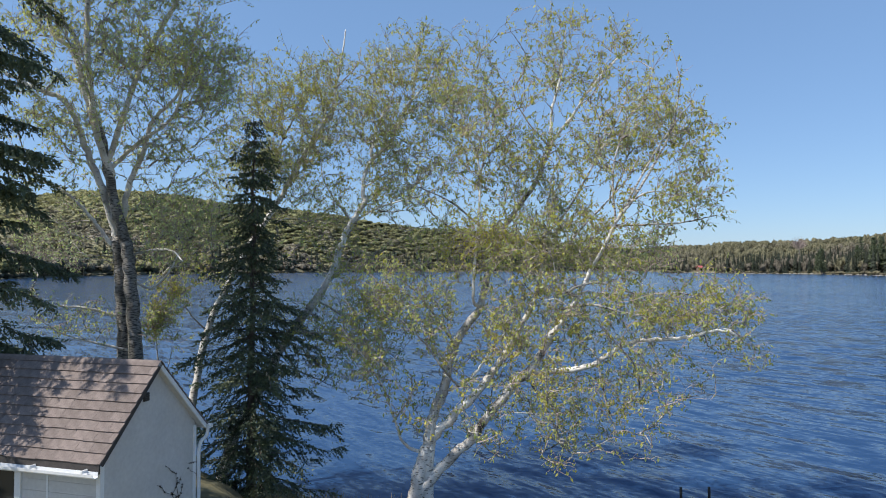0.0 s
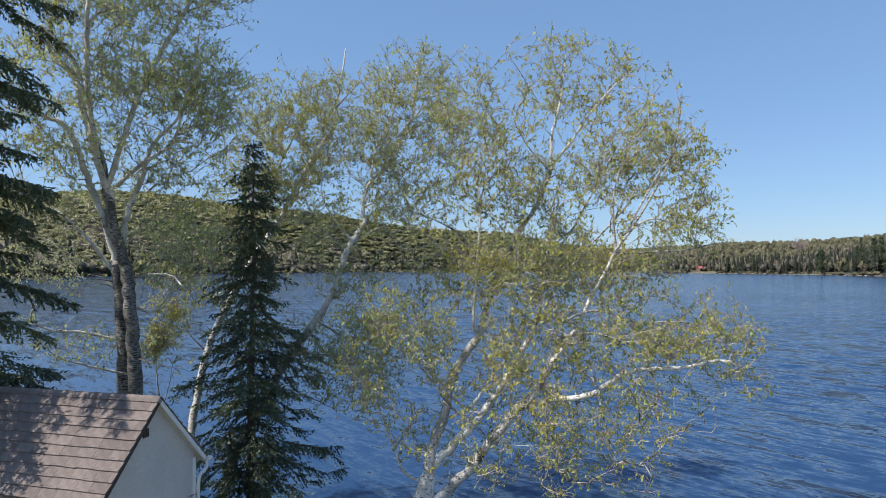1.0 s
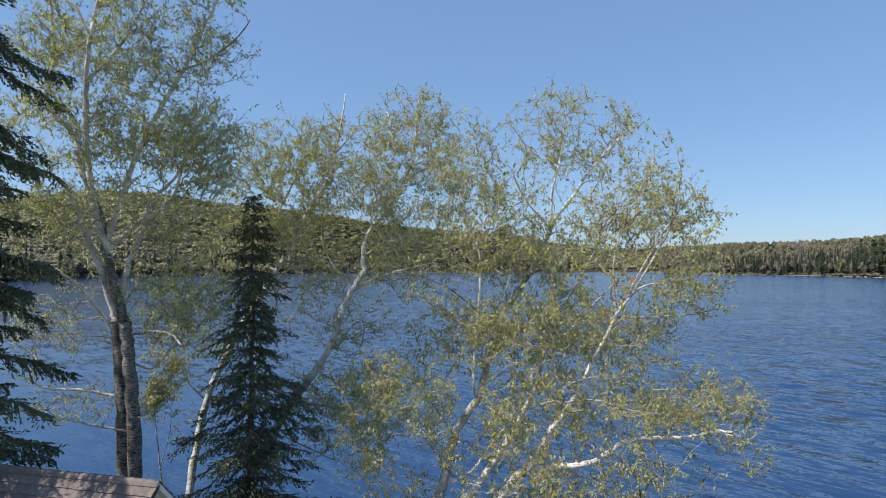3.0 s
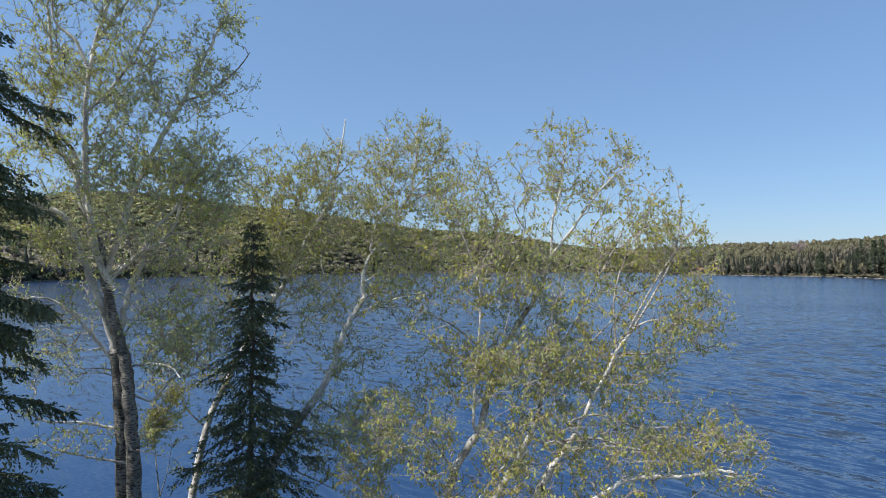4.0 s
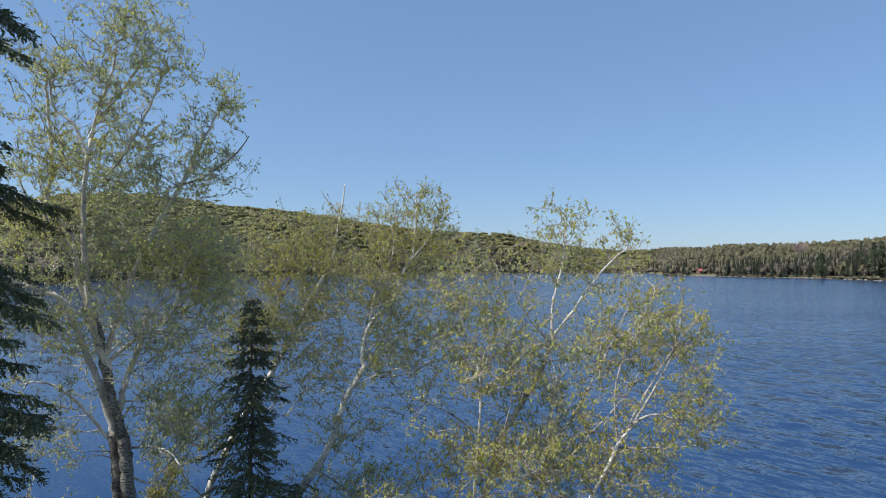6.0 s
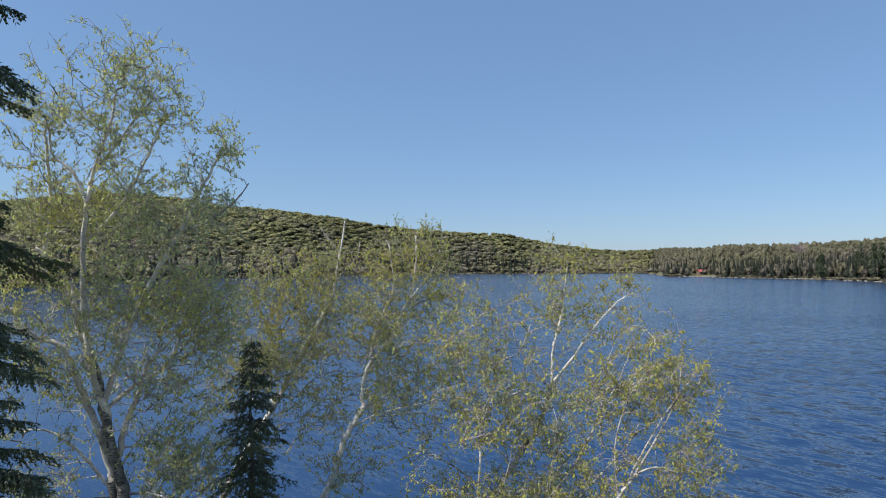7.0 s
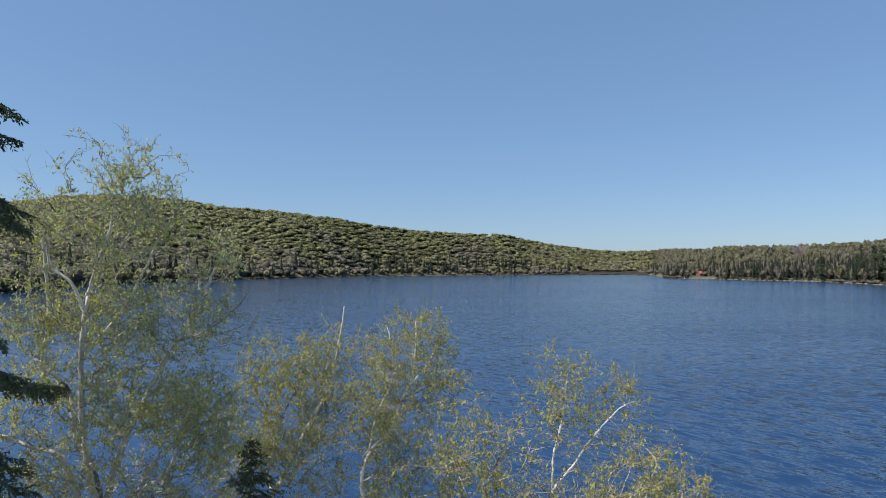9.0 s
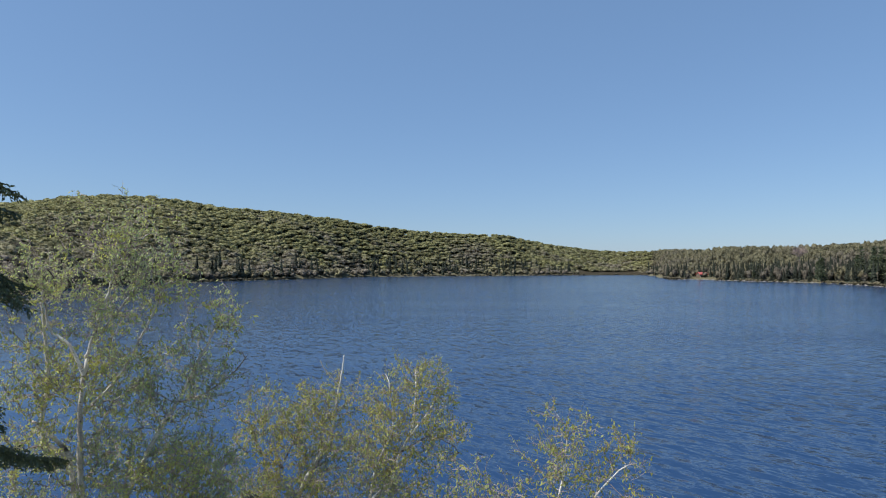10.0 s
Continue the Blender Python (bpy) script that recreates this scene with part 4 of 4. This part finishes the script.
# ---- shed ----
def shed():
    ob = new("shed")
    ob.matrix_world = pose(-5.41, 12.2, 1.72, 0, 0, -14.95)
    top, eave, half, length = 3.73, 2.21, 1.455, 4.7
    slope = math.hypot(half, top - eave)
    pitch = math.atan2(top - eave, half)
    wall_x, wall_b = -0.16, 1.27
    # gable wall as one board with a pointed top
    for name, x0, x1 in (("gable_wall", wall_x - 0.12, wall_x), ("back_gable_wall", -length + 0.16, -length + 0.28)):
        bm = bmesh.new()
        outline = [(-wall_b, -0.3), (wall_b, -0.3), (wall_b, eave + 0.1), (0, top - 0.14), (-wall_b, eave + 0.1)]
        a = [bm.verts.new((x0, b, c)) for b, c in outline]
        d = [bm.verts.new((x1, b, c)) for b, c in outline]
        bm.faces.new(a[::-1])
        bm.faces.new(d)
        for i in range(5):
            bm.faces.new((a[i], a[(i + 1) % 5], d[(i + 1) % 5], d[i]))
        bmesh.ops.recalc_face_normals(bm, faces=bm.faces)
        part(name, bm, SIDING, ob)
    for name, s in (("front_wall", -1), ("rear_wall", 1)):
        w = part(name, boxed(-length + 0.28, wall_x - 0.12, min(s * wall_b, s * (wall_b - 0.1)), max(s * wall_b, s * (wall_b - 0.1)), -0.3, eave + 0.05), SIDING, ob)
        # lap boards
        z = -0.25
        while z < eave - 0.12:
            if not (s < 0 and z < -0.2):
                bm = boxed(-1.86, wall_x - 0.005, s * wall_b - (0.014 if s < 0 else 0), s * wall_b + (0.014 if s > 0 else 0), z, z + 0.197, bevel=0.004)
                part("lap_board", bm, SIDING, w)
            z += 0.2
    part("corner_trim", boxed(wall_x - 0.07, wall_x + 0.018, -wall_b - 0.03, -wall_b + 0.06, -0.3, eave - 0.02, bevel=0.004), WHITE_METAL, ob)
    part("corner_trim", boxed(wall_x - 0.07, wall_x + 0.018, wall_b - 0.06, wall_b + 0.03, -0.3, eave - 0.02, bevel=0.004), WHITE_METAL, ob)
    # roof decks and rake boards
    for s in (-1, 1):
        tilt = Matrix.Translation((0, 0, top - 0.035)) @ Matrix.Rotation(-s * pitch, 4, "X")
        bm = boxed(-length, -0.01, min(0, s * slope), max(0, s * slope), -0.05, 0.0)
        bm.transform(tilt)
        deck = part("roof_deck", bm, FASCIA, ob)
        bm = boxed(-0.03, 0.0, min(0, s * slope), max(0, s * slope), -0.085, -0.004, bevel=0.004)
        bm.transform(tilt)
        part("rake_board", bm, WHITE_METAL if s > 0 else FASCIA, ob, "white rake board" if s > 0 else "dark rake board")
        bm = boxed(-length + 0.02, wall_x + 0.13, min(s * 0.03, s * (slope - 0.02)), max(s * 0.03, s * (slope - 0.02)), -0.075, -0.052)
        bm.transform(tilt)
        part("soffit", bm, SIDING, ob)
    part("fascia_board", boxed(-length, -0.01, -half - 0.02, -half + 0.005, eave - 0.2, eave - 0.045, bevel=0.003), FASCIA, ob)
    ridge_caps(ob, length, top, pitch)
    # gutter: open channel under the front edge, with straps
    bm = bmesh.new()
    prof = [(-0.0, 0.075), (0.0, 0.0), (-0.03, -0.02), (-0.085, -0.02), (-0.115, 0.01), (-0.12, 0.06), (-0.108, 0.06), (-0.104, 0.015), (-0.08, -0.008), (-0.034, -0.008), (-0.012, 0.004), (-0.012, 0.075)]
    for x in (-length, -0.02):
        ring = [bm.verts.new((x, -half - 0.022 + b, eave - 0.235 + c)) for b, c in prof]
        bm.faces.new(ring)
    bm.verts.ensure_lookup_table()
    n = len(prof)
    for i in range(n):
        bm.faces.new((bm.verts[i], bm.verts[(i + 1) % n], bm.verts[n + (i + 1) % n], bm.verts[n + i]))
    bmesh.ops.recalc_face_normals(bm, faces=bm.faces)
    gutter = part("gutter", bm, WHITE_METAL, ob)
    for x in (-0.25, -1.35, -2.45, -3.55):
        part("gutter_strap", boxed(x - 0.014, x + 0.014, -half - 0.145, -half - 0.02, eave - 0.178, eave - 0.125, bevel=0.005), WHITE_METAL, gutter)
    part("gutter", boxed(-length, 0.06, half + 0.012, half + 0.13, eave - 0.13, eave - 0.05, bevel=0.015), WHITE_METAL, ob)
    v, f = [], []
    tube(v, f, smooth_line([(-0.02, half + 0.06, eave - 0.12), (-0.04, half + 0.04, eave - 0.3), (-0.11, wall_b + 0.08, eave - 0.5), (-0.11, wall_b + 0.08, 0.9), (-0.11, wall_b + 0.08, 0.1)], 4), [0.038] * 17, 8)
    mesh_part("downspout", mesh_of("downspout", v, f, WHITE_METAL, True), ob)
    # vent and its louvres
    vent = part("gable_vent", boxed(wall_x + 0.002, wall_x + 0.03, -0.28, -0.14, 2.98, 3.14, bevel=0.006), DARK, ob, "small dark brown gable vent")
    for i in range(4):
        part("louvre", boxed(wall_x + 0.028, wall_x + 0.042, -0.268, -0.152, 3.0 + i * 0.034, 3.018 + i * 0.034), DARK, vent)
    # window in the front wall
    win = part("window", boxed(-2.6, -1.85, -wall_b - 0.045, -wall_b - 0.016, 0.7, 1.99, bevel=0.005), WHITE_METAL, ob, "white framed window")
    part("pane", boxed(-2.5, -1.99, -wall_b - 0.05, -wall_b - 0.04, 0.8, 1.93), GLASS, win)
    part("sill", boxed(-2.65, -1.8, -wall_b - 0.09, -wall_b - 0.016, 0.645, 0.698, bevel=0.006), WHITE_METAL, win)
    part("wall_trim", boxed(-1.3, -1.26, -wall_b - 0.024, -wall_b - 0.015, -0.05, 1.99, bevel=0.003), WHITE_METAL, ob)
    shingles(ob, top, slope, pitch, length)
    return tagged(ob, "small white shed with a brown shingle roof and white gutter", "shed")


def ridge_caps(ob, length, top, pitch):
    """Bent shingles lapped along the ridge."""
    bm = bmesh.new()
    for s in (-1, 1):
        b = boxed(0, 0.215, min(0, s * 0.13), max(0, s * 0.13), 0.014, 0.026)
        b.transform(Matrix.Rotation(-s * pitch, 4, "X"))
        me = bpy.data.meshes.new("ridge_shingle")
        b.to_mesh(me)
        b.free()
        bm.from_mesh(me)
        bpy.data.meshes.remove(me)
    me = bpy.data.meshes.new("ridge_shingle")
    bm.to_mesh(me)
    bm.free()
    me.materials.append(SHINGLE)
    for i in range(int(length / 0.19)):
        p = new("ridge_shingle", me)
        p.parent = ob
        p.matrix_local = pose(-0.205 - i * 0.19, 0, top - 0.026 + 0.003 * (i % 2), 0, 1.2, 0)


def shingles(ob, top, slope, pitch, length):
    """Courses of shingle tabs on both slopes, each tab a thin wedge, the lower edge proud."""
    rng = random.Random(31)
    tabs = []
    for width in (0.21, 0.26, 0.31, 0.36):
        v = [(0.002, 0, 0), (width - 0.002, 0, 0), (width - 0.002, 0.216, 0), (0.002, 0.216, 0),
             (0.002, 0, 0.034), (width - 0.002, 0, 0.034), (width - 0.002, 0.216, 0.006), (0.002, 0.216, 0.006)]
        f = [(0, 1, 5, 4), (1, 2, 6, 5), (2, 3, 7, 6), (3, 0, 4, 7), (4, 5, 6, 7)]
        tabs.append((width, mesh_of("shingle", v, f, SHINGLE)))
    course = slope / 10.5
    for s in (-1, 1):
        roof = Matrix.Translation((0, 0, top - 0.033)) @ Matrix.Rotation(-s * pitch, 4, "X")
        for c in range(10):
            x = -length - rng.uniform(0, 0.15) + 0.02
            while x < -0.03:
                width, me = rng.choice(tabs)
                if x + width > 0.012:
                    width = 0.012 - x
                flip = Matrix.Identity(4) if s < 0 else Matrix.Translation((width, 0, 0)) @ Matrix.Rotation(math.pi, 4, "Z")
                p = new("shingle", me)
                p.parent = ob
                low = -slope - 0.02 + c * course + rng.uniform(-0.007, 0.007)
                m = roof @ Matrix.Translation((x, low if s < 0 else -low, rng.uniform(0, 0.003))) @ flip
                p.matrix_local = m @ Matrix.Diagonal((width / max(v.co.x for v in me.vertices), 1, 1, 1))
                x += width + 0.002


shed()


# ---- small things on the bank ----
def grass_bank():
    rng = np.random.default_rng(8)
    quads = []
    spots = []
    while len(spots) < 14000:
        x, y = rng.uniform(-4.4, 1.2), rng.uniform(12.0, 23.5)
        e = lerp_table(x, BANK)
        if e - (9 if x < -3.2 else 3.5) < y < e - 0.2 and not (x < -4.2 and y < 15.0):
            spots.append((x, y))
    for x, y in spots:
        z = ground_height(x, y) - 0.03
        h, w, a = rng.uniform(0.12, 0.6) * rng.uniform(0.5, 1.0), rng.uniform(0.004, 0.01), rng.uniform(0, 3.14)
        lx, ly = rng.normal() * 0.25 * h, rng.normal() * 0.25 * h
        dx, dy = math.cos(a) * w, math.sin(a) * w
        quads.append([(x - dx, y - dy, z), (x + dx, y + dy, z), (x + dx * 0.3 + lx, y + dy * 0.3 + ly, z + h), (x - dx * 0.3 + lx, y - dy * 0.3 + ly, z + h)])
    me = sheet_mesh("bank_grass", np.array(quads), 4, DRY_GRASS)
    tagged(new("bank_grass", me), "dry brown grass and reeds along the lake bank", "grass", kind="stuff")


grass_bank()


def dock_post(x, y, top):
    ob = new("dock_post")
    ob.location = (x, y, -1.6)
    v, f = [], []
    tube(v, f, [(0, 0, 0), (0, 0, 1.0), (0, 0, top + 1.59), (0, 0, top + 1.6)], [0.036, 0.036, 0.036, 0.03], 12)
    mesh_part("pipe", mesh_of("pipe", v, f, POST, True), ob)
    v, f = [], []
    tube(v, f, [(0, 0, 0), (0, 0, 0.03)], [0.14, 0.14], 16)
    mesh_part("foot_plate", mesh_of("foot_plate", v, f, POST), ob)
    return tagged(ob, "thin black steel dock post standing in the water", "post", "dock posts")


dock_post(6.32, 17.0, 1.40)
dock_post(7.07, 17.0, 1.40)


# ---- far shore things ----
def cottage(x, y):
    ob = new("cottage")
    z = ground_height(x, y)
    ob.matrix_world = pose(x, y, z, 0, 0, 18) @ Matrix.Scale(1.15, 4)
    part("wall", boxed(-7, 7, -4.5, 4.5, -1.5, 4.2), LOG_WALL, ob)
    for s in (-1, 1):
        bm = boxed(-8, 8, min(0, s * 6.6), max(0, s * 6.6), 0, 0.25)
        bm.transform(Matrix.Translation((0, 0, 8.2)) @ Matrix.Rotation(-s * radians(36), 4, "X"))
        part("roof", bm, RED_ROOF, ob, "red metal roof")
    for s in (-1, 1):
        bm = bmesh.new()
        a = [bm.verts.new((s * 7, b, c)) for b, c in ((-4.5, 4.2), (4.5, 4.2), (0, 7.6))]
        d = [bm.verts.new((s * 6.8, b, c)) for b, c in ((-4.5, 4.2), (4.5, 4.2), (0, 7.6))]
        bm.faces.new(a)
        bm.faces.new(d[::-1])
        for i in range(3):
            bm.faces.new((a[i], a[(i + 1) % 3], d[(i + 1) % 3], d[i]))
        part("gable", bm, LOG_WALL, ob)
    for i in range(4):
        w = part("window", boxed(-6 + i * 3.2, -4.2 + i * 3.2, -4.6, -4.48, 1.0, 3.2), WHITE_METAL, ob)
        part("pane", boxed(-5.85 + i * 3.2, -4.35 + i * 3.2, -4.66, -4.58, 1.15, 3.05), GLASS, w)
    part("deck", boxed(-8, 8, -8, -4.5, -0.2, 0.1), STONE, ob)
    return tagged(ob, "far brown cottage with a red roof by the lakeshore", "house")


cottage(466, 1140)


def shore_rocks():
    rng = random.Random(41)
    for i in range(46):
        u = 0.37 + 0.36 * (i + rng.random() * 0.8) / 46
        y = lerp_table(u, SHORE) + rng.uniform(-3, 4)
        bm = bmesh.new()
        bmesh.ops.create_icosphere(bm, subdivisions=2, radius=1.0)
        for v in bm.verts:
            v.co *= 0.8 + 0.4 * noise.noise(v.co * 1.3 + Vector((i, 0, 0)))
        bm.transform(Matrix.Diagonal((rng.uniform(1.5, 5), rng.uniform(1, 2.5), rng.uniform(0.5, 1.3), 1)))
        ob = part("shore_rock", bm, STONE, None)
        ob.location = (u * y, y, 0.3)
        tagged(ob, "pale grey boulder lying at the far waterline", "rock", "shore rocks")


shore_rocks()


def marsh():
    rng = np.random.default_rng(51)
    quads = []
    for _ in range(9000):
        u = rng.uniform(0.2, 0.35)
        y = lerp_table(u, SHORE) + rng.uniform(0, 340)
        x = u * y
        z = ground_height(x, y)
        w, h = rng.uniform(0.8, 2.0), rng.uniform(1.0, 2.4)
        quads.append([(x - w, y, z - 0.3), (x + w, y, z - 0.3), (x + w * 0.6, y + 0.3, z + h), (x - w * 0.7, y + 0.3, z + h)])
    tagged(new("marsh_reeds", sheet_mesh("marsh_reeds", np.array(quads), 4, MARSH)), "tan reeds on the marsh at the head of the bay", "reeds", kind="stuff")


marsh()


def far_pine(x, y, height, width, seed, label, crown_from=0.2):
    """A tall open pine or spruce on the far shore: trunk and tiers of needle clumps."""
    rng = np.random.default_rng(seed)
    z = ground_height(x, y)
    ob = new("pine_tree")
    ob.location = (x, y, z)
    v, f = [], []
    tube(v, f, [(0, 0, -1), (0.2, 0, height * 0.5), (0, 0, height)], [height * 0.016, height * 0.011, 0.05], 7)
    mesh_part("trunk", mesh_of("trunk", v, f, SPRUCE_BARK, True), ob)
    quads = []
    tier = crown_from
    while tier < 1.0:
        reach = width * (1.02 - tier) ** 0.6 * rng.uniform(0.55, 1.1)
        for a in rng.uniform(0, 6.28, 7):
            far = reach * rng.uniform(0.6, 1.1)
            for i in range(26):
                k = rng.uniform(0.15, 1.0)
                c = np.array([math.cos(a) * far * k, math.sin(a) * far * k, height * tier + far * 0.12 * k]) + rng.normal(size=3) * np.array([0.5, 0.5, 0.28]) * width * 0.17
                d1, d2 = rng.normal(size=3), rng.normal(size=3)
                d1, d2 = d1 / np.linalg.norm(d1) * width * 0.13, d2 / np.linalg.norm(d2) * width * 0.07
                quads.append([c - d1, c - d2, c + d1, c + d2])
        tier += rng.uniform(0.045, 0.085)
    mesh_part("crown", sheet_mesh("crown", np.array(quads), 4, NEEDLES), ob, "dark green needle tiers")
    return tagged(ob, label, "tree")


for u, d, h, w, c in ((0.598, 812, 33, 8.5, 0.15), (0.592, 835, 27, 6.5, 0.2), (0.662, 745, 41, 6.5, 0.25), (0.681, 705, 39, 9.5, 0.12), (0.694, 690, 41, 9.0, 0.15), (0.708, 675, 36, 9.5, 0.1), (0.655, 760, 30, 7, 0.2)):
    far_pine(u * d, d, h, w, int(u * 1000), "tall dark pine on the far wooded shore", c)
for u, d, h, w in ((0.108, 1675, 42, 5.5), (0.113, 1680, 30, 5), (0.096, 1675, 26, 5), (0.49, 945, 27, 3.2), (0.484, 950, 24, 3.0), (0.497, 940, 22, 3.0)):
    far_pine(u * d, d, h, w, int(u * 1000) + 7, "narrow dark spruce at the far waterline", 0.03)


def bare_tree(x, y, height):
    """A leafless round-headed tree on the far skyline."""
    rng = random.Random(77)
    ob = new("bare_tree")
    z = ground_height(x, y)
    ob.location = (x, y, z)
    v, f = [], []
    tube(v, f, [(0, 0, -1), (0.3, 0, height * 0.35), (0, 0, height * 0.6)], [0.6, 0.45, 0.3], 7)
    mesh_part("trunk", mesh_of("trunk", v, f, GREY_BARK, True), ob)
    v, f = [], []
    for i in range(260):
        w = any_way(rng)
        w.z = abs(w.z) * 0.9
        start = Vector((w.x * 3, w.y * 3, height * rng.uniform(0.45, 0.7)))
        end = Vector((w.x * 15, w.y * 15, height * 0.58 + w.z * height * 0.42)) * 1.0
        end = start.lerp(end, rng.uniform(0.7, 1.0))
        tube(v, f, [start, start.lerp(end, 0.5) + any_way(rng), end], [0.11, 0.07, 0.04], 3)
    tagged(mesh_part("twig_growth", mesh_of("twig_growth", v, f, TWIG), ob), kind="stuff")
    return tagged(ob, "bare grey round-crowned tree rising above the far woods", "tree")


bare_tree(0.563 * 1020, 1020, 63.5 - ground_height(0.563 * 1020, 1020))


# ---- small things ----
def wall_vine():
    """A bare creeper on the shed's gable wall."""
    rng = random.Random(61)
    ob = new("bare_vine")
    ob.matrix_world = pose(-5.41, 12.2, 1.72, 0, 0, -14.95)
    v, f = [], []

    def creep(p, way, length, r):
        line, d = [Vector(p)], Vector(way)
        for i in range(6):
            d = (d + Vector((0, rng.uniform(-0.6, 0.6), rng.uniform(-0.2, 0.5)))).normalized()
            line.append(line[-1] + Vector((0, d.y, d.z)) * length / 6)
        tube(v, f, line, [r * (1 - 0.12 * i) for i in range(7)], 5)
        return line

    for b in (0.72, 0.85, 1.0):
        main = creep((-0.145, b, -0.1), (0, 0.1, 1), rng.uniform(1.25, 1.7), 0.012)
        for q in main[2:]:
            creep(q, (0, rng.choice((-1, 1)), 0.5), rng.uniform(0.2, 0.42), 0.007)
    mesh_part("stem", mesh_of("stem", v, f, SPRUCE_BARK, True), ob)
    leaves = []
    for i in range(150):
        p = rng.choice(v)
        w, d = any_way(rng) * 0.03, any_way(rng) * 0.018
        leaves.append([tuple(p - w), tuple(p - d), tuple(p + w), tuple(p + d)])
    tagged(mesh_part("leaf_growth", sheet_mesh("leaf_growth", np.array(leaves), 4, DARK), ob), kind="stuff")
    return tagged(ob, "thin dark bare vine climbing the white shed wall", "vine")


wall_vine()


def far_boat(x, y):
    ob = new("boat")
    ob.matrix_world = pose(x, y, 0.35, 0, 0, 70)
    bm = bmesh.new()
    rings = []
    for k, w, lift in ((-3.2, 0.95, 0.0), (-1.5, 1.15, 0.0), (0.5, 1.15, 0.05), (2.2, 0.7, 0.2), (3.3, 0.08, 0.45)):
        rings.append([bm.verts.new((k, b * w, c + lift)) for b, c in ((-1, 0.75), (-0.8, 0.1), (0, -0.25), (0.8, 0.1), (1, 0.75))])
    for a, b in zip(rings, rings[1:]):
        for i in range(4):
            bm.faces.new((a[i], a[i + 1], b[i + 1], b[i]))
    bm.faces.new(rings[0])
    bmesh.ops.solidify(bm, geom=bm.faces[:], thickness=0.06)
    part("hull", bm, WHITE_METAL, ob)
    part("bench", boxed(-1.2, -0.8, -1.0, 1.0, 0.3, 0.4), LOG_WALL, ob)
    return tagged(ob, "small white boat drawn up below the cottage", "boat")


def far_dock(x, y):
    ob = new("dock")
    ob.matrix_world = pose(x, y, 0.6, 0, 0, 80)
    for i in range(14):
        part("plank", boxed(-7 + i, -6.06 + i, -1.2, 1.2, 0, 0.12), STONE, ob)
    for a in (-6, 0, 6):
        for b in (-1.1, 1.1):
            part("post", boxed(a - 0.12, a + 0.12, b - 0.12, b + 0.12, -2.4, 0.5), LOG_WALL, ob)
    return tagged(ob, "pale wooden dock on the far shore below the cottage", "dock")


far_boat(0.433 * 1030, 1030)
far_dock(0.425 * 1045, 1045)
